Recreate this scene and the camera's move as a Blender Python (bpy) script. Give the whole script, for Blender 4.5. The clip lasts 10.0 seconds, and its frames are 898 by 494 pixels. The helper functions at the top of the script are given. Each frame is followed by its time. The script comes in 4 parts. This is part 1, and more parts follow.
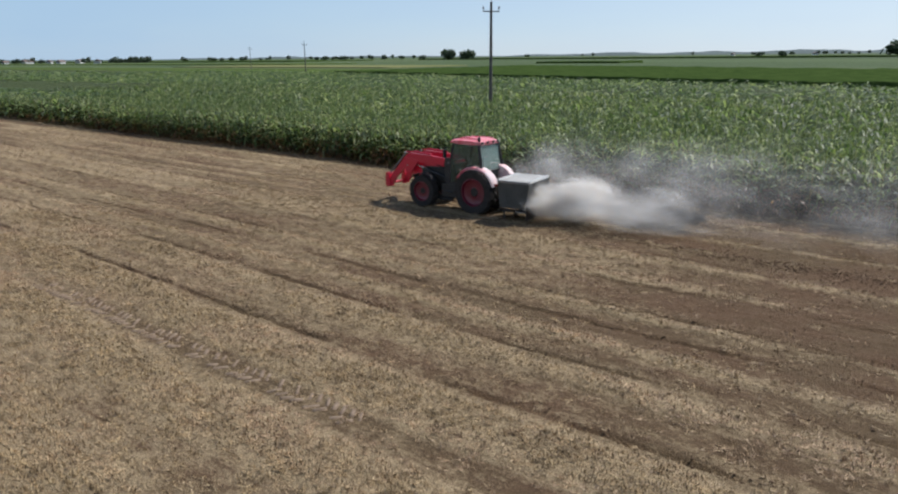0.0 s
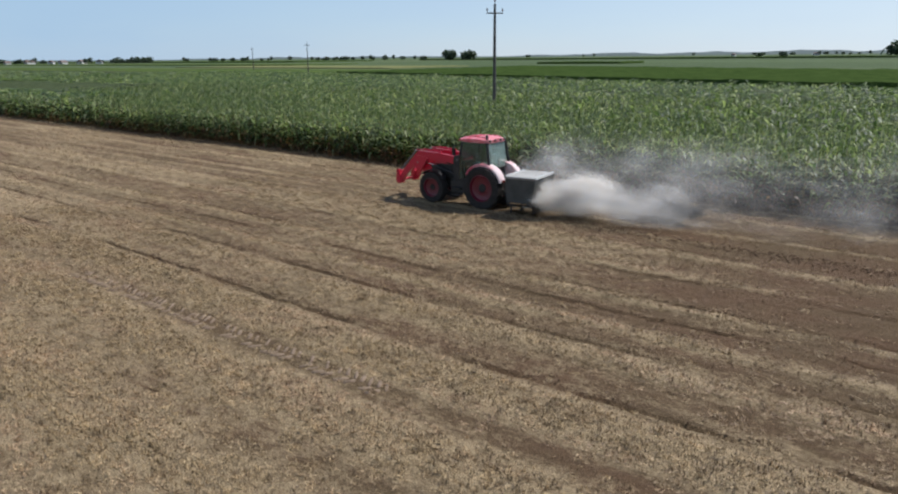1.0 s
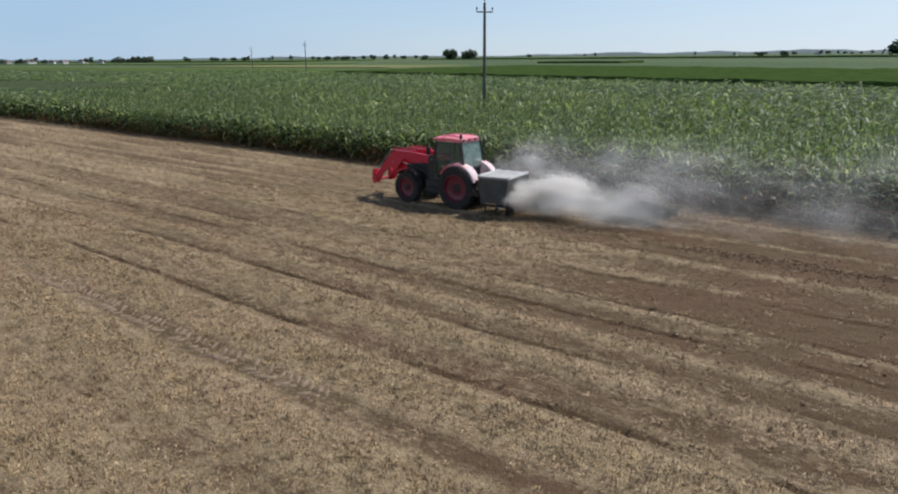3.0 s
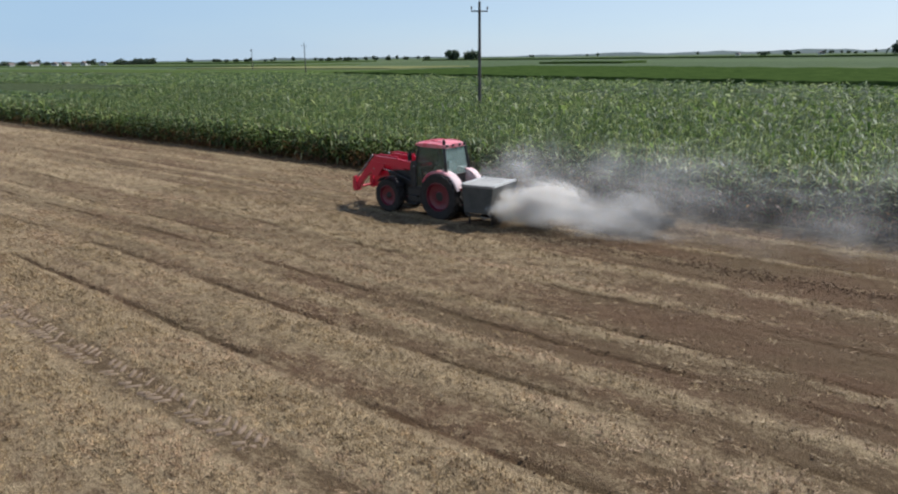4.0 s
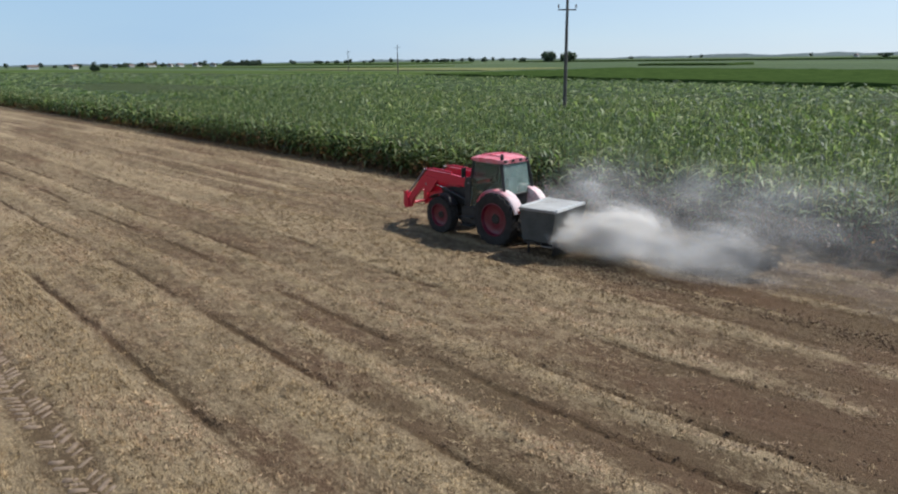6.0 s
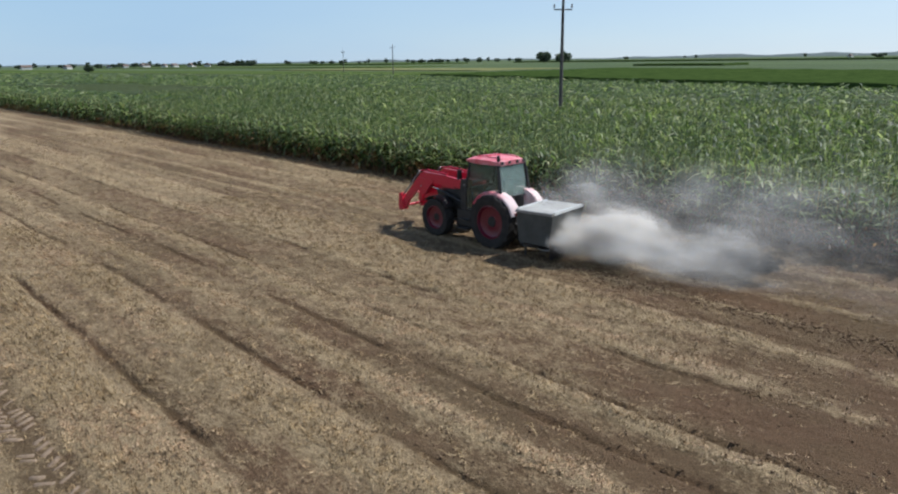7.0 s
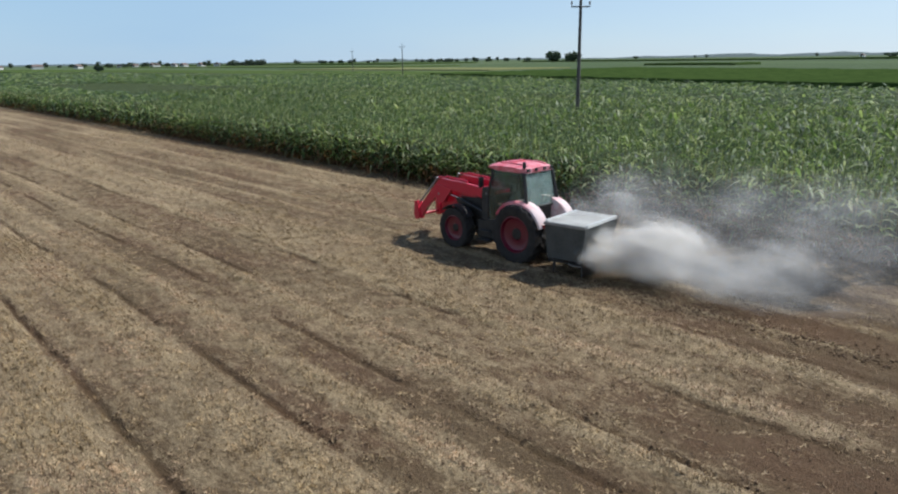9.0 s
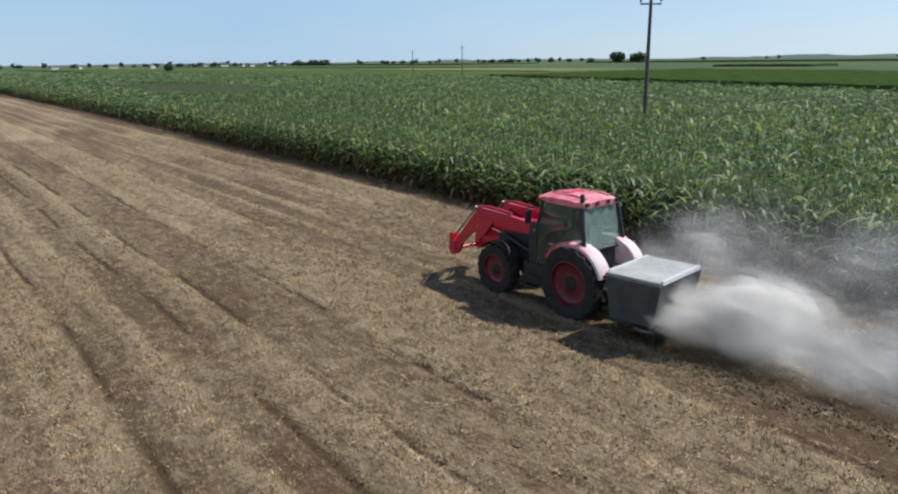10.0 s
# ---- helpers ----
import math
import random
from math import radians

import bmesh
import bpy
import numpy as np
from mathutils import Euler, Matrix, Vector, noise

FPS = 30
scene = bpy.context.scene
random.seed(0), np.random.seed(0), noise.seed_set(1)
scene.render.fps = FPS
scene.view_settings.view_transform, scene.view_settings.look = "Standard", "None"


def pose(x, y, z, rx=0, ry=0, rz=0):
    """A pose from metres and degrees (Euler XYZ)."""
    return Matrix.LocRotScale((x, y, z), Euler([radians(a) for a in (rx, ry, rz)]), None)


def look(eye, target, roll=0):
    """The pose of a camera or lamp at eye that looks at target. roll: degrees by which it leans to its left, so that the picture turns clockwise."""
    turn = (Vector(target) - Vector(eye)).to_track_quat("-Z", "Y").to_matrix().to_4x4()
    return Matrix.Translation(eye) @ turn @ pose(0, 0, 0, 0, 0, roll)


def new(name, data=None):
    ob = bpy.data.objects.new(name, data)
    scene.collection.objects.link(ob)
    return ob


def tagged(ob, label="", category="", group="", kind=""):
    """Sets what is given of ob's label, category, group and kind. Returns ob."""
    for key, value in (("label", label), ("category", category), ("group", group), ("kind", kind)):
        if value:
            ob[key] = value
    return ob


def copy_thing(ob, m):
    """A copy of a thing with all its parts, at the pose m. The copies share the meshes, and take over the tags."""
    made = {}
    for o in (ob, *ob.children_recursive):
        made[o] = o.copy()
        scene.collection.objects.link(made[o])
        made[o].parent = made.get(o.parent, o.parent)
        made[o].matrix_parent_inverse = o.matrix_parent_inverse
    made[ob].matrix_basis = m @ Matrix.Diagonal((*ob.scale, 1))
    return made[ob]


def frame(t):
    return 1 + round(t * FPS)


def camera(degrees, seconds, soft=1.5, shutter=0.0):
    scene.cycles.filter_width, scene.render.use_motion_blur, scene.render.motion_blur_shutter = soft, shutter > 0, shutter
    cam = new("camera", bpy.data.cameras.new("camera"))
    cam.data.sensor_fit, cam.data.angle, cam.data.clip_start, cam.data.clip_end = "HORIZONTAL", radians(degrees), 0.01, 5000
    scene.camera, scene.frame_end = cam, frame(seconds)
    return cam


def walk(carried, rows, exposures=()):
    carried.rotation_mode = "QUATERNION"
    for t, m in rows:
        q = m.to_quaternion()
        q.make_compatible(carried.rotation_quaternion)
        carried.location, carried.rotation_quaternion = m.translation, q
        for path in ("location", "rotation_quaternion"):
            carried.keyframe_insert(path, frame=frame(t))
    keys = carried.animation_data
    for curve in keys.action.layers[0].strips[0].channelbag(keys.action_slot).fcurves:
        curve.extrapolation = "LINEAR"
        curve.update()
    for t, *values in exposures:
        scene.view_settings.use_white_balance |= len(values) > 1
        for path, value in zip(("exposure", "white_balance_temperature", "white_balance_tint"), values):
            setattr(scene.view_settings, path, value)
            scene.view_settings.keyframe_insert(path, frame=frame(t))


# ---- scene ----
cam = camera(64.7, 10.0, soft=2.1)
PATH = [
    (0, (15.101, -21.032, 5.592), (13.888, -19.53, 5.071), -0.6),
    (0.5, (15.441, -21.793, 5.637), (14.228, -20.29, 5.116), -0.5),
    (1, (15.58, -22.122, 5.642), (14.365, -20.621, 5.122), -0.6),
    (1.5, (15.945, -22.439, 5.626), (14.729, -20.939, 5.105), -0.6),
    (2, (16.251, -22.468, 5.62), (15.034, -20.969, 5.1), -0.6),
    (2.5, (16.271, -21.986, 5.607), (15.053, -20.487, 5.086), -0.6),
    (4, (15.717, -19.525, 5.559), (14.492, -18.032, 5.04), -0.8),
    (4.5, (15.381, -18.472, 5.561), (14.103, -17.024, 5.043), -0.8),
    (5, (14.845, -17.351, 5.519), (13.47, -15.993, 5.005), -0.8),
    (5.5, (14.595, -16.661, 5.551), (13.18, -15.343, 5.039), -0.8),
    (7, (14.131, -16.031, 5.54), (12.728, -14.701, 5.029), -0.8),
    (7.5, (14.183, -16.437, 5.543), (12.78, -15.108, 5.031), -0.8),
    (8, (14.136, -16.711, 5.531), (12.732, -15.382, 5.018), -0.8),
    (8.5, (13.643, -16.258, 5.537), (12.239, -14.929, 5.025), -0.8),
    (9, (12.625, -15.079, 5.501), (11.206, -13.766, 4.989), -0.8),
    (9.5, (11.398, -13.615, 5.548), (9.925, -12.362, 5.037), -0.8),
    (10, (10.087, -12.113, 5.604), (8.562, -10.923, 5.095), -0.7),
]
walk(cam, [(t, look(eye, target, roll)) for t, eye, target, roll in PATH], [(0.0, 0.27, 6180, 12), (2.5, 0.24, 6170, 12), (5.0, 0.32, 6120, 11), (10.0, 0.3, 6030, 9)])

# ---- light: clear summer sky, sun high over the maize, behind the tractor ----
SUN = Vector((0.35, 0.67, 1.0)).normalized()
ELEV = math.asin(SUN.z)
AZIM = math.atan2(SUN.x, SUN.y)

world = bpy.data.worlds.new("sky")
scene.world = world
world.use_nodes = True
wn = world.node_tree
wn.nodes.clear()
w_out = wn.nodes.new("ShaderNodeOutputWorld")
w_bg = wn.nodes.new("ShaderNodeBackground")
w_sky = wn.nodes.new("ShaderNodeTexSky")
w_sky.sky_type = "NISHITA"
w_sky.sun_disc = False
w_sky.sun_elevation = ELEV
w_sky.sun_rotation = AZIM
w_sky.air_density = 1.0
w_sky.dust_density = 0.1
w_sky.ozone_density = 3.0
w_bg.inputs["Strength"].default_value = 0.1
# thin high cloud that whitens the blue in soft drifts
w_co = wn.nodes.new("ShaderNodeTexCoord")
w_map = wn.nodes.new("ShaderNodeMapping")
w_map.inputs["Scale"].default_value = (1.2, 1.2, 5.0)
w_noise = wn.nodes.new("ShaderNodeTexNoise")
w_noise.inputs["Scale"].default_value = 1.4
w_noise.inputs["Detail"].default_value = 6.0
w_ramp = wn.nodes.new("ShaderNodeValToRGB")
w_ramp.color_ramp.elements[0].position, w_ramp.color_ramp.elements[0].color = 0.35, (0.72, 0.72, 0.72, 1)
w_ramp.color_ramp.elements[1].position, w_ramp.color_ramp.elements[1].color = 0.75, (0.95, 0.95, 0.95, 1)
w_mix = wn.nodes.new("ShaderNodeMix")
w_mix.data_type = "RGBA"
wn.links.new(w_co.outputs["Generated"], w_map.inputs["Vector"])
wn.links.new(w_map.outputs[0], w_noise.inputs["Vector"])
wn.links.new(w_noise.outputs["Fac"], w_ramp.inputs["Fac"])
w_sep = wn.nodes.new("ShaderNodeSeparateXYZ")
w_low = wn.nodes.new("ShaderNodeMapRange")
w_low.inputs["From Min"].default_value, w_low.inputs["From Max"].default_value = 0.1, 0.7
w_low.inputs["To Min"].default_value, w_low.inputs["To Max"].default_value = 1.0, 0.15
w_mul = wn.nodes.new("ShaderNodeMath")
w_mul.operation = "MULTIPLY"
wn.links.new(w_co.outputs["Generated"], w_sep.inputs[0])
wn.links.new(w_sep.outputs["Z"], w_low.inputs["Value"])
wn.links.new(w_low.outputs[0], w_mul.inputs[0])
wn.links.new(w_ramp.outputs["Color"], w_mul.inputs[1])
w_side = wn.nodes.new("ShaderNodeMapRange")
w_side.inputs["From Min"].default_value, w_side.inputs["From Max"].default_value = -0.95, -0.15
w_tone = wn.nodes.new("ShaderNodeMix")
w_tone.data_type = "RGBA"
w_tone.inputs[6].default_value = (3.15, 4.55, 6.0, 1)
w_tone.inputs[7].default_value = (5.2, 6.2, 7.1, 1)
wn.links.new(w_sep.outputs["X"], w_side.inputs["Value"])
wn.links.new(w_side.outputs[0], w_tone.inputs[0])
wn.links.new(w_tone.outputs[2], w_mix.inputs[7])
wn.links.new(w_mul.outputs[0], w_mix.inputs[0])
wn.links.new(w_sky.outputs[0], w_mix.inputs[6])
wn.links.new(w_mix.outputs[2], w_bg.inputs["Color"])
wn.links.new(w_bg.outputs[0], w_out.inputs["Surface"])

sun_data = bpy.data.lights.new("sun", "SUN")
sun_data.energy = 4.5
sun_data.angle = radians(0.5)
sun_data.color = (1.0, 0.95, 0.87)
sun = new("sun", sun_data)
sun.matrix_world = look(SUN * 100, (0, 0, 0))
scene.cycles.transparent_max_bounces = 160

rng = np.random.default_rng(7)


# ---- materials ----
def material(name):
    m = bpy.data.materials.new(name)
    m.use_nodes = True
    nt = m.node_tree
    return m, nt, nt.nodes["Principled BSDF"], nt.nodes["Material Output"]


def coords(nt, scale=(1, 1, 1), kind="Object"):
    tc = nt.nodes.new("ShaderNodeTexCoord")
    mp = nt.nodes.new("ShaderNodeMapping")
    mp.inputs["Scale"].default_value = scale
    nt.links.new(tc.outputs[kind], mp.inputs["Vector"])
    return mp.outputs[0]


def noise_tex(nt, vec, scale, detail=4.0, rough=0.55):
    n = nt.nodes.new("ShaderNodeTexNoise")
    n.inputs["Scale"].default_value = scale
    n.inputs["Detail"].default_value = detail
    n.inputs["Roughness"].default_value = rough
    nt.links.new(vec, n.inputs["Vector"])
    return n.outputs["Fac"]


def ramp(nt, fac, stops):
    r = nt.nodes.new("ShaderNodeValToRGB")
    els = r.color_ramp.elements
    while len(els) < len(stops):
        els.new(0.5)
    for e, (p, c) in zip(els, stops):
        e.position = p
        e.color = (*c, 1) if len(c) == 3 else c
    nt.links.new(fac, r.inputs["Fac"])
    return r.outputs["Color"]


def mix(nt, fac, a, b, blend="MIX"):
    m = nt.nodes.new("ShaderNodeMix")
    m.data_type = "RGBA"
    m.blend_type = blend
    for sock, v in ((m.inputs[0], fac), (m.inputs[6], a), (m.inputs[7], b)):
        if hasattr(v, "is_linked"):
            nt.links.new(v, sock)
        elif isinstance(v, (tuple, list)):
            sock.default_value = (*v, 1)
        else:
            sock.default_value = v
    return m.outputs[2]


def bump(nt, bsdf, height, strength=0.3, dist=0.02):
    b = nt.nodes.new("ShaderNodeBump")
    b.inputs["Strength"].default_value = strength
    b.inputs["Distance"].default_value = dist
    nt.links.new(height, b.inputs["Height"])
    nt.links.new(b.outputs[0], bsdf.inputs["Normal"])


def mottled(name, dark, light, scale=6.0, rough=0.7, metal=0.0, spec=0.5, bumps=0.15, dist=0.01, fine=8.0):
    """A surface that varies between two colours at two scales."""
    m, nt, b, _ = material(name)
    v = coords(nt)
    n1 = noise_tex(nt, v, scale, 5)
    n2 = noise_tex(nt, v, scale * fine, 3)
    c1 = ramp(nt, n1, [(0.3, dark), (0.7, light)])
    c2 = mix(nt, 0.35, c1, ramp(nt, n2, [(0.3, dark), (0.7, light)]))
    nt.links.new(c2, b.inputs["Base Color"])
    b.inputs["Roughness"].default_value = rough
    b.inputs["Metallic"].default_value = metal
    b.inputs["Specular IOR Level"].default_value = spec
    if bumps:
        bump(nt, b, n2, bumps, dist)
    return m


def dusty_paint(name, dark, light, powder, lo=0.5, hi=0.62, rough=0.32, back=0.0):
    """Gloss paint under field dust that lies in patches, thicker towards the rear of the machine; on roof and mudguards
    the pale tone also paints sky reflection.
    """
    m, nt, b, _ = material(name)
    v = coords(nt)
    n1 = noise_tex(nt, v, 3.0, 6, 0.65)
    n2 = noise_tex(nt, v, 40.0, 3)
    paint = ramp(nt, n2, [(0.3, dark), (0.7, light)])
    sep = nt.nodes.new("ShaderNodeSeparateXYZ")
    nt.links.new(v, sep.inputs[0])
    add = nt.nodes.new("ShaderNodeMath")
    add.operation = "MULTIPLY_ADD"
    nt.links.new(sep.outputs["X"], add.inputs[0])
    add.inputs[1].default_value = back
    nt.links.new(n1, add.inputs[2])
    cover = ramp(nt, add.outputs[0], [(lo, (0, 0, 0)), (hi, (1, 1, 1))])
    nt.links.new(mix(nt, cover, paint, powder), b.inputs["Base Color"])
    rg = mix(nt, cover, (rough, rough, rough), (0.85, 0.85, 0.85))
    nt.links.new(rg, b.inputs["Roughness"])
    bump(nt, b, n2, 0.05, 0.002)
    return m


def ground_material():
    m, nt, b, _ = material("stubble_soil")
    v = coords(nt)
    cover = nt.nodes.new("ShaderNodeAttribute")
    cover.attribute_name = "straw"
    fine = noise_tex(nt, coords(nt, (1, 1.6, 1)), 9.0, 6, 0.7)
    grit = noise_tex(nt, v, 38.0, 4, 0.7)
    big = noise_tex(nt, coords(nt, (0.25, 1, 1)), 0.7, 4, 0.6)
    soil_a = ramp(nt, grit, [(0.25, (0.042, 0.027, 0.014)), (0.75, (0.185, 0.127, 0.07))])
    soil_b = ramp(nt, grit, [(0.25, (0.044, 0.026, 0.015)), (0.75, (0.185, 0.114, 0.064))])
    patch = noise_tex(nt, coords(nt, (0.5, 1, 1)), 0.45, 4, 0.6)
    soil = mix(nt, ramp(nt, patch, [(0.42, (0, 0, 0)), (0.6, (1, 1, 1))]), soil_a, soil_b)
    straw = ramp(nt, grit, [(0.25, (0.13, 0.09, 0.05)), (0.75, (0.5, 0.385, 0.23))])
    a = nt.nodes.new("ShaderNodeMath")
    a.operation = "MULTIPLY_ADD"
    nt.links.new(fine, a.inputs[0])
    a.inputs[1].default_value = 1.35
    nt.links.new(cover.outputs["Fac"], a.inputs[2])
    a2 = nt.nodes.new("ShaderNodeMath")
    a2.operation = "MULTIPLY_ADD"
    nt.links.new(big, a2.inputs[0])
    a2.inputs[1].default_value = 0.4
    nt.links.new(a.outputs[0], a2.inputs[2])
    streak = noise_tex(nt, coords(nt, (0.035, 1, 1)), 1.5, 5, 0.65)
    a3 = nt.nodes.new("ShaderNodeMath")
    a3.operation = "MULTIPLY_ADD"
    nt.links.new(streak, a3.inputs[0])
    a3.inputs[1].default_value = 0.7
    nt.links.new(a2.outputs[0], a3.inputs[2])
    tuft = noise_tex(nt, coords(nt, (0.7, 1, 1)), 3.0, 4, 0.6)
    a4 = nt.nodes.new("ShaderNodeMath")
    a4.operation = "MULTIPLY_ADD"
    nt.links.new(tuft, a4.inputs[0])
    a4.inputs[1].default_value = 1.2
    nt.links.new(a3.outputs[0], a4.inputs[2])
    sub = nt.nodes.new("ShaderNodeMapRange")
    sub.inputs["From Min"].default_value = 1.84
    sub.inputs["From Max"].default_value = 2.4
    nt.links.new(a4.outputs[0], sub.inputs["Value"])
    field = mix(nt, sub.outputs[0], soil, straw)
    # far land: grass and crops in parcels
    land = nt.nodes.new("ShaderNodeAttribute")
    land.attribute_name = "crop"
    parcel = nt.nodes.new("ShaderNodeTexVoronoi")
    parcel.distance = "CHEBYCHEV"
    parcel.inputs["Scale"].default_value = 1.0
    nt.links.new(coords(nt, (0.0028, 0.011, 1)), parcel.inputs["Vector"])
    sepc = nt.nodes.new("ShaderNodeSeparateColor")
    nt.links.new(parcel.outputs["Color"], sepc.inputs[0])
    green = ramp(nt, sepc.outputs[0], [(0.0, (0.034, 0.058, 0.018)), (0.35, (0.05, 0.08, 0.024)), (0.7, (0.066, 0.095, 0.032)), (0.95, (0.09, 0.112, 0.042))])
    green2 = mix(nt, 0.35, green, ramp(nt, noise_tex(nt, coords(nt, (0.06, 0.2, 1)), 1.0, 6, 0.7), [(0.3, (0.04, 0.062, 0.026)), (0.7, (0.09, 0.115, 0.05))]))
    nt.links.new(mix(nt, land.outputs["Fac"], field, green2), b.inputs["Base Color"])
    b.inputs["Roughness"].default_value = 0.95
    b.inputs["Specular IOR Level"].default_value = 0.15
    bump(nt, b, mix(nt, 0.5, grit, fine), 1.0, 0.09)
    return m


def leaf_material(name, stops, trans=0.45, rough=0.42, withered=False):
    m, nt, b, out = material(name)
    geo = nt.nodes.new("ShaderNodeNewGeometry")
    v = coords(nt)
    big = noise_tex(nt, v, 0.09, 4, 0.6)
    base = ramp(nt, geo.outputs["Random Per Island"], stops)
    col = mix(nt, 0.6, base, ramp(nt, big, [(0.35, (0.72, 0.8, 0.7)), (0.65, (1.15, 1.15, 0.92))]), "MULTIPLY")
    if withered:
        clump = noise_tex(nt, v, 0.8, 4, 0.65)
        col = mix(nt, 0.8, col, ramp(nt, clump, [(0.34, (0.62, 0.68, 0.66)), (0.5, (1.0, 1.0, 1.0)), (0.68, (1.3, 1.25, 1.1))]), "MULTIPLY")
        dry = nt.nodes.new("ShaderNodeAttribute")
        dry.attribute_name = "dry"
        col = mix(nt, dry.outputs["Fac"], col, ramp(nt, geo.outputs["Random Per Island"], [(0.0, (0.06, 0.028, 0.015)), (0.6, (0.19, 0.085, 0.04)), (1.0, (0.32, 0.18, 0.1))]))
    nt.links.new(col, b.inputs["Base Color"])
    b.inputs["Roughness"].default_value = rough
    tr = nt.nodes.new("ShaderNodeBsdfTranslucent")
    nt.links.new(mix(nt, 0.5, col, mix(nt, 1.0, col, (1.35, 1.6, 0.75), "MULTIPLY")), tr.inputs["Color"])
    ms = nt.nodes.new("ShaderNodeMixShader")
    ms.inputs[0].default_value = trans
    nt.links.new(b.outputs[0], ms.inputs[1])
    nt.links.new(tr.outputs[0], ms.inputs[2])
    nt.links.new(ms.outputs[0], out.inputs["Surface"])
    return m


def island_material(name, stops, rough=0.8, spec=0.3):
    """Many small pieces: each its own tone, in patches that lie brighter or duller."""
    m, nt, b, _ = material(name)
    geo = nt.nodes.new("ShaderNodeNewGeometry")
    base = ramp(nt, geo.outputs["Random Per Island"], stops)
    small = ramp(nt, noise_tex(nt, coords(nt), 2.6, 4, 0.7), [(0.32, (0.48, 0.46, 0.43)), (0.55, (1.0, 1.0, 1.0)), (0.72, (1.45, 1.43, 1.37))])
    wide = ramp(nt, noise_tex(nt, coords(nt, (0.4, 1, 1)), 0.6, 4, 0.6), [(0.3, (0.78, 0.7, 0.58)), (0.46, (0.98, 0.97, 0.84)), (0.62, (1.12, 1.04, 1.0))])
    col = mix(nt, 1.0, mix(nt, 1.0, base, small, "MULTIPLY"), wide, "MULTIPLY")
    nt.links.new(col, b.inputs["Base Color"])
    b.inputs["Roughness"].default_value = rough
    b.inputs["Specular IOR Level"].default_value = spec
    return m


def glass_material(name, tint, through_share):
    """Tinted cab glazing: clear glass under a film of dust."""
    m, nt, b, out = material(name)
    b.inputs["Base Color"].default_value = (*tint, 1)
    b.inputs["Transmission Weight"].default_value = 1.0
    b.inputs["Roughness"].default_value = 0.03
    b.inputs["IOR"].default_value = 1.45
    film = nt.nodes.new("ShaderNodeBsdfDiffuse")
    n = noise_tex(nt, coords(nt), 5.0, 5, 0.6)
    nt.links.new(ramp(nt, n, [(0.3, (0.16, 0.23, 0.22)), (0.7, (0.34, 0.42, 0.4))]), film.inputs["Color"])
    ms = nt.nodes.new("ShaderNodeMixShader")
    ms.inputs[0].default_value = through_share
    nt.links.new(b.outputs[0], ms.inputs[1])
    nt.links.new(film.outputs[0], ms.inputs[2])
    nt.links.new(ms.outputs[0], out.inputs["Surface"])
    return m


M_GROUND = ground_material()
M_STRAW = island_material("straw", [(0.0, (0.09, 0.058, 0.034)), (0.35, (0.22, 0.148, 0.08)), (0.75, (0.43, 0.312, 0.185)), (1.0, (0.58, 0.452, 0.295))], 0.6, 0.4)
M_CORN = leaf_material("maize_leaf", [(0.0, (0.028, 0.048, 0.018)), (0.4, (0.072, 0.11, 0.04)), (0.7, (0.158, 0.208, 0.086)), (0.92, (0.32, 0.355, 0.18)), (1.0, (0.42, 0.41, 0.3))], 0.5, 0.52, True)
# dark green stands in for the shade between the maize plants
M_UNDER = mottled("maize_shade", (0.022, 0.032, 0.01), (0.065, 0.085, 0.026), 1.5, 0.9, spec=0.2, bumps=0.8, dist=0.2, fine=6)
M_CROP = mottled("crop_dark", (0.024, 0.044, 0.012), (0.055, 0.084, 0.024), 0.35, 1.0, spec=0.0, bumps=0.8, dist=0.3, fine=7)
M_CROP2 = mottled("crop_light", (0.05, 0.078, 0.024), (0.088, 0.118, 0.04), 0.2, 1.0, spec=0.0, bumps=0.6, dist=0.2, fine=7)
M_CROP3 = mottled("crop_ripe", (0.13, 0.14, 0.06), (0.19, 0.19, 0.09), 0.2, 1.0, spec=0.0, bumps=0.4, dist=0.2, fine=7)
# bluish grey: distance haze is mixed into the hills' own colour
M_HILL = mottled("hazed_hill", (0.07, 0.09, 0.09), (0.11, 0.135, 0.13), 0.004, 0.95, spec=0.1, bumps=0)
# leaf greens greyed towards blue, painting the haze of distance
M_TREE = leaf_material("hazed_tree_leaf", [(0.0, (0.035, 0.055, 0.04)), (0.5, (0.055, 0.078, 0.055)), (1.0, (0.08, 0.105, 0.07))], 0.25, 0.6)
M_BARK = mottled("bark", (0.05, 0.04, 0.03), (0.13, 0.1, 0.075), 5, 0.9)
M_POLE = mottled("weathered_pole", (0.05, 0.045, 0.04), (0.12, 0.11, 0.1), 2.5, 0.85, bumps=0.4)
M_STEEL = mottled("galvanised_steel", (0.14, 0.14, 0.14), (0.27, 0.27, 0.27), 6, 0.5, 0.6)
M_PORCELAIN = mottled("porcelain", (0.1, 0.06, 0.045), (0.16, 0.1, 0.08), 9, 0.25)
M_RED = dusty_paint("red_paint", (0.4, 0.006, 0.026), (0.54, 0.012, 0.042), (0.52, 0.4, 0.34), 0.6, 1.0, back=0.02)
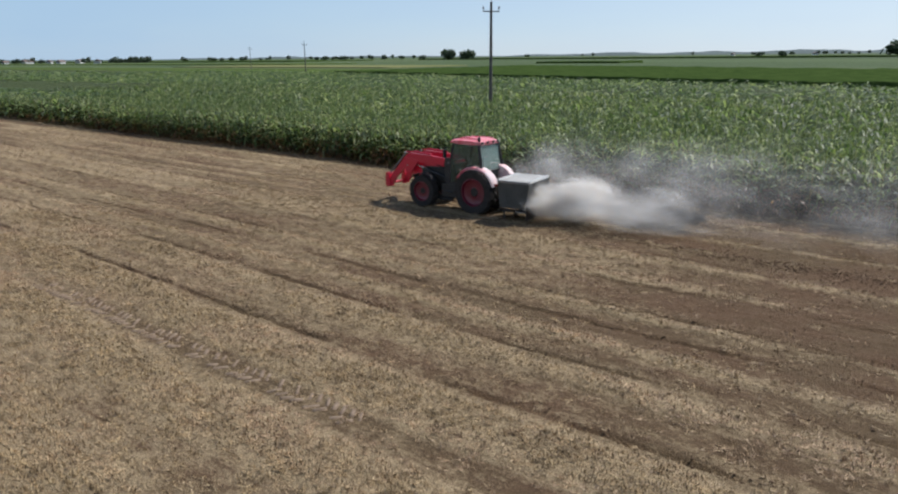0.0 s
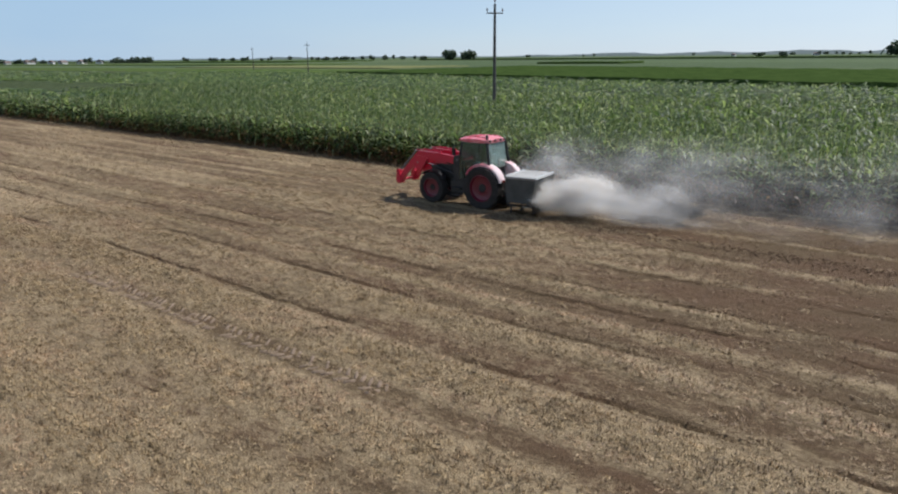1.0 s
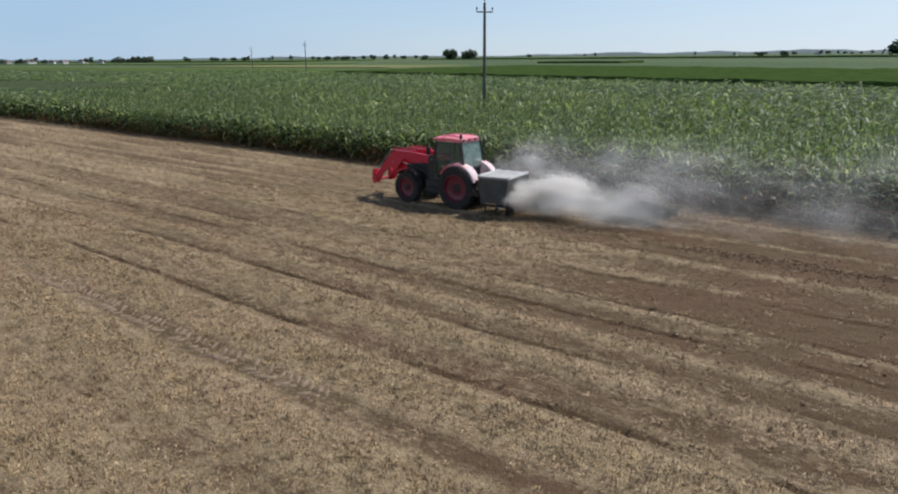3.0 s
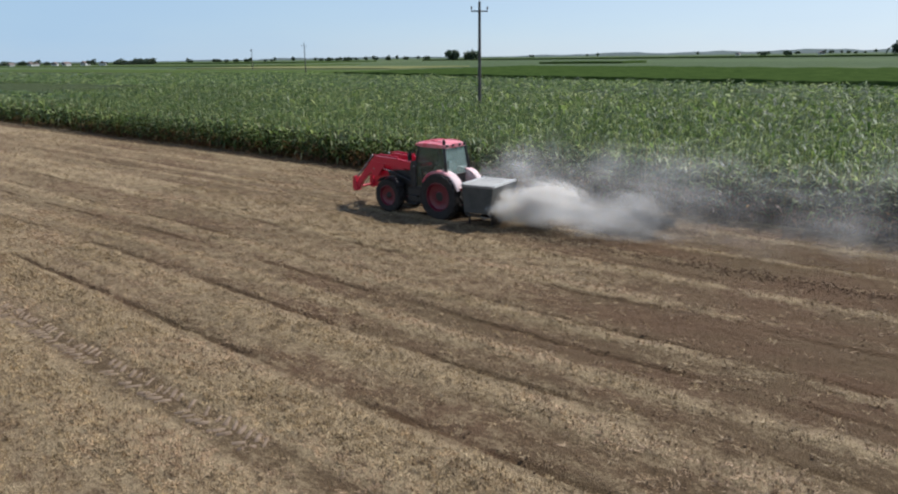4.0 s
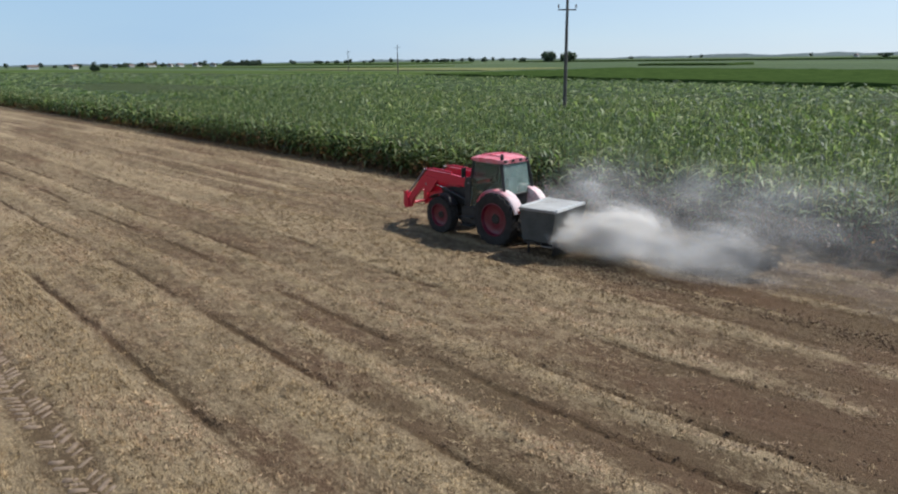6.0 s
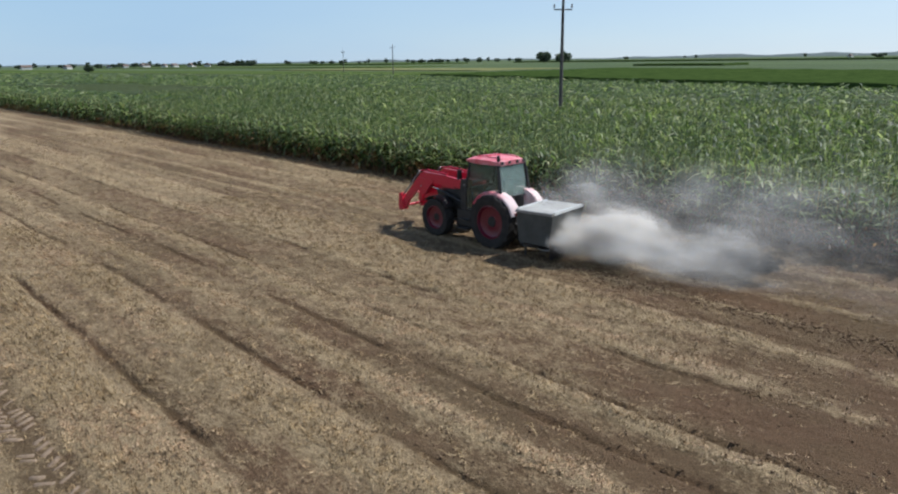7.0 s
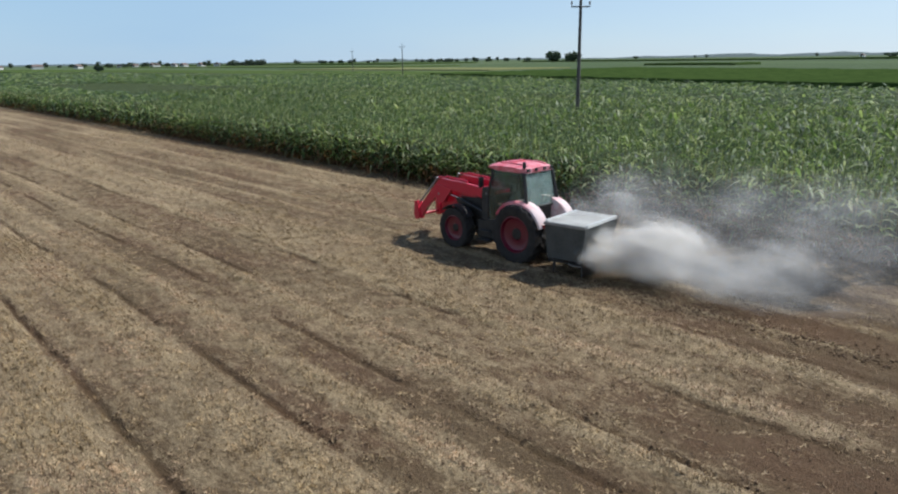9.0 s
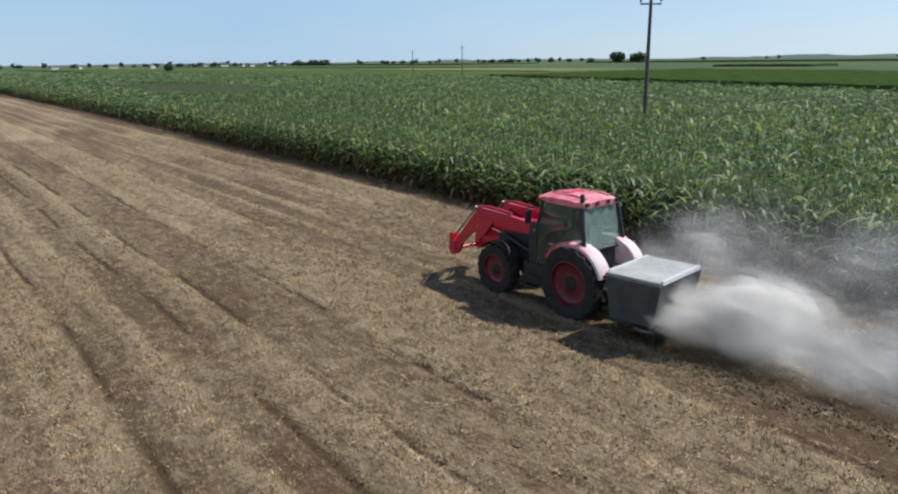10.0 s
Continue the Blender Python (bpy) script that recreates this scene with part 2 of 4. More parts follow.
# pink layer stands for dust and for the sky's gloss on the roof
M_ROOF = dusty_paint("roof_red_paint", (0.52, 0.012, 0.04), (0.62, 0.022, 0.06), (0.74, 0.48, 0.5), 0.3, 0.8, 0.28, back=0.08)
# pale layer: lime dust together with sky reflection painted into the colour
M_FENDER = dusty_paint("fender_paint", (0.46, 0.012, 0.04), (0.56, 0.02, 0.06), (0.68, 0.55, 0.54), 0.22, 0.7, 0.4, back=0.3)
# darker copy of the red: shade on the wheels put into the colour
M_RIM = dusty_paint("rim_shaded_red", (0.085, 0.002, 0.012), (0.125, 0.004, 0.02), (0.1, 0.055, 0.055), 0.5, 0.95)
M_RUBBER = mottled("rubber", (0.014, 0.013, 0.013), (0.045, 0.04, 0.036), 5, 0.9, spec=0.25, bumps=0.3)
M_BLACK = mottled("black_plastic", (0.008, 0.008, 0.009), (0.024, 0.023, 0.022), 8, 0.55)
M_CAST = mottled("dusty_cast_iron", (0.016, 0.015, 0.014), (0.055, 0.047, 0.04), 6, 0.8)
M_CHROME = mottled("cylinder_rod", (0.45, 0.45, 0.45), (0.6, 0.6, 0.6), 12, 0.25, 1.0)
M_SEAT = mottled("seat_fabric", (0.03, 0.03, 0.032), (0.07, 0.07, 0.072), 14, 0.95)
M_GLASS = glass_material("cab_glass", (0.3, 0.5, 0.47), 0.06)
M_GLASS_REAR = glass_material("rear_glass", (0.6, 0.74, 0.7), 0.3)
M_HOPPER = mottled("hopper_grey_paint", (0.03, 0.033, 0.031), (0.07, 0.073, 0.069), 3, 0.75, bumps=0.1)
M_LID = mottled("powdered_cover", (0.26, 0.255, 0.24), (0.42, 0.41, 0.385), 2.2, 0.85, bumps=0.2)
M_LENS_RED = mottled("tail_lens", (0.09, 0.012, 0.01), (0.14, 0.02, 0.015), 20, 0.2)
M_LENS = mottled("lamp_lens", (0.5, 0.5, 0.48), (0.7, 0.7, 0.68), 20, 0.15)
M_WALL = mottled("render_wall", (0.42, 0.42, 0.41), (0.58, 0.58, 0.56), 0.5, 0.9, bumps=0)
M_TILE = mottled("roof_tile", (0.1, 0.075, 0.065), (0.17, 0.125, 0.105), 0.6, 0.85, bumps=0.2)
M_PANE = mottled("dark_pane", (0.03, 0.035, 0.04), (0.06, 0.07, 0.08), 2, 0.15, bumps=0)


def dust_material(name, density):
    """Airborne powder: lets light through from all sides; thins out from the heart of each puff."""
    m, nt, b, out = material(name)
    nt.nodes.remove(b)
    di = nt.nodes.new("ShaderNodeBsdfDiffuse")
    tr = nt.nodes.new("ShaderNodeBsdfTranslucent")
    for n in (di, tr):
        n.inputs["Color"].default_value = (0.97, 0.94, 0.89, 1)
    lit = nt.nodes.new("ShaderNodeMixShader")
    lit.inputs[0].default_value = 0.5
    nt.links.new(di.outputs[0], lit.inputs[1])
    nt.links.new(tr.outputs[0], lit.inputs[2])
    heart = nt.nodes.new("ShaderNodeAttribute")
    heart.attribute_name = "heart"
    n = noise_tex(nt, coords(nt, (0.7, 1.0, 1.0)), 0.75, 2.5, 0.5)
    thick = nt.nodes.new("ShaderNodeMapRange")
    thick.inputs["From Min"].default_value = 0.4
    thick.inputs["From Max"].default_value = 0.68
    thick.inputs["To Min"].default_value = 0.25
    thick.inputs["To Max"].default_value = density
    nt.links.new(n, thick.inputs["Value"])
    mul = nt.nodes.new("ShaderNodeMath")
    mul.operation = "MULTIPLY"
    mul.use_clamp = True
    nt.links.new(heart.outputs["Fac"], mul.inputs[0])
    nt.links.new(thick.outputs[0], mul.inputs[1])
    clear = nt.nodes.new("ShaderNodeBsdfTransparent")
    ms = nt.nodes.new("ShaderNodeMixShader")
    nt.links.new(mul.outputs[0], ms.inputs[0])
    nt.links.new(clear.outputs[0], ms.inputs[1])
    nt.links.new(lit.outputs[0], ms.inputs[2])
    nt.links.new(ms.outputs[0], out.inputs["Surface"])
    return m


M_DUST = dust_material("dust", 2.1)


# ---- mesh helpers ----
def part(name, bm, mat, parent, label="", smooth=False, bevel=0.0):
    """Links a bmesh as one mesh object, under a thing or a part."""
    if bevel:
        sharp = [e for e in bm.edges if len(e.link_faces) == 2 and e.calc_face_angle(0) > 0.5]
        bmesh.ops.bevel(bm, geom=sharp, offset=bevel, segments=2, affect="EDGES", clamp_overlap=True)
    bmesh.ops.recalc_face_normals(bm, faces=bm.faces)
    me = bpy.data.meshes.new(name)
    bm.to_mesh(me)
    bm.free()
    if smooth:
        for p in me.polygons:
            p.use_smooth = True
        me.set_sharp_from_angle(angle=radians(38))
    me.materials.append(mat)
    ob = new(name, me)
    if parent is not None:
        ob.parent = parent
    if label:
        ob["label"] = label
    return ob


def thing(name, x, y, z, label, category, group="", rz=0.0):
    ob = new(name)
    ob.empty_display_size = 0.2
    ob.matrix_basis = pose(x, y, z, 0, 0, rz)
    return tagged(ob, label, category, group)


def box(bm, lo, hi, taper=None):
    """An upright box; taper=(sx, sy) scales its top about its middle."""
    vs = []
    cx, cy = (lo[0] + hi[0]) / 2, (lo[1] + hi[1]) / 2
    for z in (lo[2], hi[2]):
        for x, y in ((lo[0], lo[1]), (hi[0], lo[1]), (hi[0], hi[1]), (lo[0], hi[1])):
            if taper and z == hi[2]:
                x, y = cx + (x - cx) * taper[0], cy + (y - cy) * taper[1]
            vs.append(bm.verts.new((x, y, z)))
    for f in ((3, 2, 1, 0), (4, 5, 6, 7), (0, 1, 5, 4), (1, 2, 6, 5), (2, 3, 7, 6), (3, 0, 4, 7)):
        bm.faces.new([vs[i] for i in f])


def prism(bm, outline, y0, y1):
    """A side profile in x and z, given thickness from y0 to y1."""
    a = [bm.verts.new((x, y0, z)) for x, z in outline]
    b = [bm.verts.new((x, y1, z)) for x, z in outline]
    bm.faces.new(a)
    bm.faces.new(b[::-1])
    n = len(a)
    for i in range(n):
        bm.faces.new((a[i], b[i], b[(i + 1) % n], a[(i + 1) % n]))


def tube(bm, p, q, r, r2=None, seg=10):
    p, q = Vector(p), Vector(q)
    m = Matrix.Translation((p + q) / 2) @ (q - p).to_track_quat("Z", "Y").to_matrix().to_4x4()
    bmesh.ops.create_cone(bm, cap_ends=True, segments=seg, radius1=r, radius2=r if r2 is None else r2, depth=(q - p).length, matrix=m)


def lathe(bm, profile, seg=36, close=True):
    """Turns a profile of (radius, y) about the y axis."""
    rings = []
    for k in range(seg):
        a = 2 * math.pi * k / seg
        rings.append([bm.verts.new((r * math.cos(a), y, r * math.sin(a))) for r, y in profile])
    n = len(profile)
    for k in range(seg):
        p, q = rings[k], rings[(k + 1) % seg]
        for i in range(n if close else n - 1):
            j = (i + 1) % n
            bm.faces.new((p[i], p[j], q[j], q[i]))


def raw(name, verts, faces, mat, smooth=False):
    """A big mesh from arrays: verts (n, 3), faces (m, 3 or 4)."""
    me = bpy.data.meshes.new(name)
    n, k = faces.shape
    me.vertices.add(len(verts))
    me.vertices.foreach_set("co", np.ascontiguousarray(verts, dtype=np.float32).ravel())
    me.loops.add(n * k)
    me.loops.foreach_set("vertex_index", np.ascontiguousarray(faces, dtype=np.int32).ravel())
    me.polygons.add(n)
    me.polygons.foreach_set("loop_start", np.arange(0, n * k, k, dtype=np.int32))
    me.update(calc_edges=True)
    if smooth:
        me.polygons.foreach_set("use_smooth", np.ones(n, dtype=bool))
    me.materials.append(mat)
    return new(name, me)


def wave(x, y, seed, octaves=5, f0=0.11, gain=0.6):
    """A smooth random height field out of sines, about -1 to 1."""
    r = np.random.default_rng(seed)
    out, amp, f, total = np.zeros_like(x, dtype=float), 1.0, f0, 0.0
    for _ in range(octaves):
        for _ in range(3):
            a, p = r.uniform(0, 2 * math.pi, 2)
            out += amp * np.sin((x * math.cos(a) + y * math.sin(a)) * f * 2 * math.pi + p)
        total += amp * 1.7
        amp, f = amp * gain, f * 2.07
    return out / total


# ---- ground ----
EDGE = 7.0  # about where the maize begins


def edge_shift(x):
    """How far the maize's edge bends towards the drive (-) or away from it."""
    return -0.45 + 0.02 * np.clip(-18 - x, 0, 60) - 0.045 * np.clip(x + 18, 0, 36)


RIDGES = [(4.9, 0.2), (2.85, 0.26), (0.45, 0.24), (-0.9, 0.16), (-2.5, 0.34), (-4.45, 0.3), (-6.95, 0.26), (-8.85, 0.24), (-10.5, 0.42), (-12.6, 0.3), (-13.2, 0.4), (-15.2, 0.6), (-17.5, 0.8), (-20.5, 0.8)]
# broad belts of thicker or thinner straw: place, half width, share
BELTS = [(-16.6, 1.3, -0.22), (1.6, 0.8, 0.08), (-3.0, 1.0, 0.16), (-5.7, 0.7, -0.1), (-7.95, 0.55, -0.1), (-11.3, 0.8, 0.1)]
# place, half width and depth of the wheel ruts
RUTS = [(-12.0, 0.05, 0.8), (-9.85, 0.045, 0.7), (-7.85, 0.045, 0.7), (-6.65, 0.042, 0.65), (-4.85, 0.05, 0.4), (-2.0, 0.05, 0.3)]


def straw_cover(x, y):
    """How thick the chopped straw lies, 0 to 1: in swaths along the drive, thin on worked and driven ground."""
    yy = y + 0.05 * np.sin(x * 0.31) + 0.08 * wave(x, y, 3, 3, 0.05)
    c = np.full_like(yy, 0.22, dtype=float)
    broken = np.clip(0.8 + 0.55 * wave(x, y * 0.3, 12, 4, 0.16), 0.15, 1.25)
    fade = 1 - 0.6 * np.clip((-10 - x) / 20, 0, 1)
    for y0, w in RIDGES:
        c += 0.8 * broken * fade * np.exp(-(((yy - y0) / w) ** 2))
    for y0, w, share in BELTS:
        c += share * np.exp(-(((yy - y0) / w) ** 2))
    c -= 0.22 * np.exp(-(((yy - 5.8) / 0.9) ** 2))
    c -= 0.16 * np.exp(-(((yy - 0.4) / 2.0) ** 2))
    c += 0.1 * (yy < -12.1)
    c -= 0.42 / (1 + np.exp(-np.clip(x - 8.0, -60, 60) / 1.6)) / (1 + np.exp(-np.clip(yy + 11.6, -60, 60) / 0.5))
    c += 0.22 * wave(x * 0.35, y, 11, 5, 0.12)
    c -= 0.25 * np.exp(-(((yy + 14.05) / 0.34) ** 4))
    for y0, w, deep in RUTS:
        c -= deep * np.exp(-(((yy - y0) / (w * 1.2)) ** 2)) * np.clip(0.6 + 1.3 * wave(x, y0 + 0 * x, 5, 4, 0.14), 0, 1)
    return np.clip(c, -0.35, 1)


def field_height(x, y):
    h = 0.035 * wave(x, y, 21, 5, 0.22, 0.75) + 0.022 * wave(x, y, 22, 3, 1.3, 0.8)
    h = h + 0.06 * (straw_cover(x, y) - 0.3)
    yy = y + 0.05 * np.sin(x * 0.31) + 0.08 * wave(x, y, 3, 3, 0.05)
    for y0, w, deep in RUTS:
        h = h - 0.11 * deep * np.exp(-(((yy - y0) / (w * 1.1)) ** 2)) * np.clip(0.6 + 1.3 * wave(x, y0 + 0 * x, 5, 4, 0.14), 0, 1)
    near = np.clip((84 - np.abs(x)) / 30, 0, 1) * np.clip((EDGE + 2 - y), 0, 1) * np.clip((y + 34) / 6, 0, 1)
    return h * near


def spread(lo, hi, step, far, grow=1.22):
    inner = np.arange(lo, hi + step / 2, step)
    out, d = [], step
    p = hi
    while p < far:
        d *= grow
        p += d
        out.append(min(p, far))
    left, d, p = [], step, lo
    while p > -far:
        d *= grow
        p -= d
        left.append(max(p, -far))
    return np.array(left[::-1] + list(inner) + out)


gx, gy = spread(-60, 20, 0.2, 5600), spread(-20, 7.6, 0.065, 5600)
X, Y = np.meshgrid(gx, gy)
Z = field_height(X, Y)
gv = np.stack([X, Y, Z], -1).reshape(-1, 3)
nx, ny = len(gx), len(gy)
idx = np.arange(nx * ny).reshape(ny, nx)
gf = np.stack([idx[:-1, :-1], idx[:-1, 1:], idx[1:, 1:], idx[1:, :-1]], -1).reshape(-1, 4)
ground = raw("ground", gv, gf, M_GROUND, True)
tagged(ground, "harvested grain stubble with brown soil and pale straw swaths", "field", kind="structure")
at = ground.data.attributes.new("straw", "FLOAT", "POINT")
at.data.foreach_set("value", straw_cover(X, Y).ravel().astype(np.float32))
at = ground.data.attributes.new("crop", "FLOAT", "POINT")
at.data.foreach_set("value", (Y > EDGE + 1.5).ravel().astype(np.float32))


def straws(count, x0, x1, y0, y1, seed, grow=1.0):
    """Loose straw and standing stubble, each a thin strip of its own."""
    r = np.random.default_rng(seed)
    tufts = count // 6
    x, y = r.uniform(x0, x1, tufts * 3), r.uniform(y0, y1, tufts * 3)
    clump = wave(x, y, 61, 4, 1.1, 0.75) + 0.5 * wave(x, y, 62, 2, 3.2)
    cover = straw_cover(x, y)
    keep = r.uniform(0, 1, tufts * 3) < np.clip(0.02 + 1.6 * np.maximum(cover, 0) ** 1.5 + 0.6 * clump + np.minimum(cover, 0), 0, 1)
    x, y = x[keep][:tufts], y[keep][:tufts]
    rooted = r.uniform(0, 1, len(x)) < 0.6
    y = np.where(rooted, np.round(y / 0.15) * 0.15 + r.normal(0, 0.012, len(y)), y)
    x = np.repeat(x, 6) + r.normal(0, 0.035, len(x) * 6) * grow
    y = np.repeat(y, 6) + r.normal(0, 0.022, len(y) * 6) * grow
    n = len(x)
    z = field_height(x, y)
    length = r.uniform(0.035, 0.095, n) * grow
    width = r.uniform(0.005, 0.011, n) * grow
    az = r.uniform(0, 2 * math.pi, n)
    stand = r.uniform(0, 1, n) < 0.42
    length = np.where(stand, length * 0.75, length)
    tilt = np.where(stand, r.uniform(0.8, 1.5, n), r.uniform(0.0, 0.3, n))
    d = np.stack([np.cos(az) * np.cos(tilt), np.sin(az) * np.cos(tilt), np.sin(tilt)], -1)
    side = np.stack([-np.sin(az), np.cos(az), r.uniform(-0.5, 0.5, n)], -1)
    side /= np.linalg.norm(side, axis=1)[:, None]
    p = np.stack([x, y, z + 0.004], -1)
    a, b = p - side * width[:, None] / 2, p + side * width[:, None] / 2
    tip = d * length[:, None]
    v = np.stack([a, b, b + tip, a + tip], 1).reshape(-1, 3)
    f = np.arange(4 * n).reshape(-1, 4)
    return v, f


v1, f1 = straws(600000, -14, 17, -20.5, 6.2, 31)
v2, f2 = straws(80000, -50, -14, -13, 6.0, 32, 1.25)
straw_ob = raw("straw_litter", np.concatenate([v1, v2]), np.concatenate([f1, f2 + len(v1)]), M_STRAW)
tagged(straw_ob, "pale chopped straw and cut stalks lying on stubble soil", "straw", kind="stuff")


def tread_print(x0, x1, y0, seed):
    """Slanting bars of soil that tractor tyres left in a bare track."""
    r = np.random.default_rng(seed)
    vs, fs, base = [], [], 0
    cube = np.array([[-1, -1, 0], [1, -1, 0], [1, 1, 0], [-1, 1, 0], [-0.7, -0.9, 1], [0.7, -0.9, 1], [0.7, 0.9, 1], [-0.7, 0.9, 1]], float)
    quads = np.array([[4, 5, 6, 7], [0, 1, 5, 4], [1, 2, 6, 5], [2, 3, 7, 6], [3, 0, 4, 7]])
    for x in np.arange(x0, x1, 0.2):
        for side in (-1, 1):
            if r.uniform() < 0.3:
                continue
            a = side * r.normal(0.6, 0.08)
            p = cube * [r.uniform(0.03, 0.045), r.uniform(0.11, 0.15), r.uniform(0.02, 0.035)]
            px = p[:, 0] * math.cos(a) - p[:, 1] * math.sin(a) + x + (0.1 if side > 0 else 0) + r.normal(0, 0.012)
            py = p[:, 0] * math.sin(a) + p[:, 1] * math.cos(a) + y0 + side * 0.14 + r.normal(0, 0.012)
            pz = p[:, 2] + field_height(px, py) - 0.01
            vs.append(np.stack([px, py, pz], -1)), fs.append(quads + base)
            base += 8
    return np.concatenate(vs), np.concatenate(fs)


tv_, tf_ = tread_print(-4, 7.5, -14.05, 9)
M_CLOD = mottled("trodden_soil", (0.075, 0.048, 0.03), (0.2, 0.135, 0.085), 14, 0.95, spec=0.15, bumps=0.6)
M_TRACK = mottled("dusty_track", (0.13, 0.092, 0.062), (0.26, 0.195, 0.14), 9, 0.95, spec=0.15, bumps=0.4)
tagged(raw("tread_print", tv_, tf_, M_TRACK), "low bars of pale trodden soil left by tyre lugs", "wheel track", kind="stuff")


def clods(x, y, size, seed):
    """Crumbled lumps of earth lying on the ground."""
    r = np.random.default_rng(seed)
    n = len(x)
    octa = np.array([[1, 0, 0], [-1, 0, 0], [0, 1, 0], [0, -1, 0], [0, 0, 1], [0, 0, -1]], float)
    tri = np.array([[0, 2, 4], [2, 1, 4], [1, 3, 4], [3, 0, 4], [2, 0, 5], [1, 2, 5], [3, 1, 5], [0, 3, 5]])
    p = octa[None] * size[:, None, None] * r.uniform(0.6, 1.3, (n, 6, 1)) + r.normal(0, 0.15, (n, 6, 3)) * size[:, None, None]
    p += np.stack([x, y, field_height(x, y) + size * 0.35], -1)[:, None]
    return p.reshape(-1, 3), (tri[None] + 6 * np.arange(n)[:, None, None]).reshape(-1, 3)


rc = np.random.default_rng(15)
kx = np.concatenate([rc.uniform(1.0, 17.0, 1700), rc.uniform(1.5, 16.0, 1500), rc.uniform(-14, 14, 1500)])
ky = np.concatenate([-0.95 + rc.normal(0, 0.24, 1700), rc.uniform(-9.5, 1.5, 1500), rc.choice([-12.0, -9.85, -7.85, -6.65], 1500) + rc.normal(0.1, 0.1, 1500)])
kv, kf = clods(kx, ky, rc.uniform(0.01, 0.03, len(kx)) * np.where(np.arange(len(kx)) < 1700, 1.2, 1.0), 16)
tagged(raw("earth_clods", kv, kf, M_CLOD), "small brown lumps of crumbled earth on stubble", "soil", kind="stuff")


# ---- maize ----
def leaf_strip(az, z0, length, rise, droop, width):
    """One arching blade: four cross lines, six triangles."""
    u = np.array([0.0, 0.35, 0.7, 1.0])
    out = u * length * np.array([1.0, 0.95, 0.9, 0.85])
    up = z0 + rise * u * 1.6 - droop * u**2.2
    w = width * np.array([0.5, 1.0, 0.75, 0.08])
    c, s = math.cos(az), math.sin(az)
    mid = np.stack([out * c, out * s, up], -1)
    sd = np.stack([-s * w, c * w, 0.25 * w], -1)
    return np.stack([mid - sd, mid + sd], 1).reshape(-1, 3), np.array([[0, 1, 3, 2], [2, 3, 5, 4], [4, 5, 7, 6]])


def maize_template(seed, low, leaves, tassel=True, wide=1.0):
    """A plant 2.1 m high: stalk, arching leaves on two sides, tassel, and how withered each piece is. low: height from which it is built."""
    r = random.Random(seed)
    vs, fs, ds, base = [], [], [], 0

    def put(v, f, dry=0.0):
        nonlocal base
        vs.append(v), fs.append(f + base), ds.append(np.full(len(v), dry))
        base += len(v)

    turn = r.uniform(0, 6.28)
    for k in range(2):
        a = turn + k * 1.57
        c, s = math.cos(a) * 0.014, math.sin(a) * 0.014
        put(np.array([[-c, -s, low], [c, s, low], [c * 0.5, s * 0.5, 1.9], [-c * 0.5, -s * 0.5, 1.9]]), np.array([[0, 1, 2, 3]]), 0.6 if low < 0.5 else 0.0)
    for i in range(leaves):
        h = low + (1.72 - low) * (i + 0.3) / leaves
        az = turn + (i % 2) * math.pi + r.uniform(-0.6, 0.6)
        upper = h > 1.3
        dry = 1.0 if r.uniform(0, 1) < 1.15 - 1.1 * h else 0.0
        put(*leaf_strip(az, h, r.uniform(0.5, 0.8), r.uniform(0.25, 0.5) if upper else r.uniform(0.1, 0.35), r.uniform(0.3, 0.75), r.uniform(0.04, 0.06) * wide), dry)
    if tassel:
        for i in range(3):
            az, ln = r.uniform(0, 6.28), r.uniform(0.16, 0.28)
            c, s = math.cos(az), math.sin(az)
            w = 0.012
            put(np.array([[-s * w, c * w, 1.88], [s * w, -c * w, 1.88], [c * 0.1 + s * w * 0.5, s * 0.1 - c * w * 0.5, 1.9 + ln], [c * 0.1 - s * w * 0.5, s * 0.1 + c * w * 0.5, 1.9 + ln]]), np.array([[0, 1, 2, 3]]), 0.15)
    return np.concatenate(vs), np.concatenate(fs), np.concatenate(ds)


def maize_end(x):
    """Where the maize stops and a field lane begins."""
    return 76 + 0.25 * np.clip(-x, 0, 150)


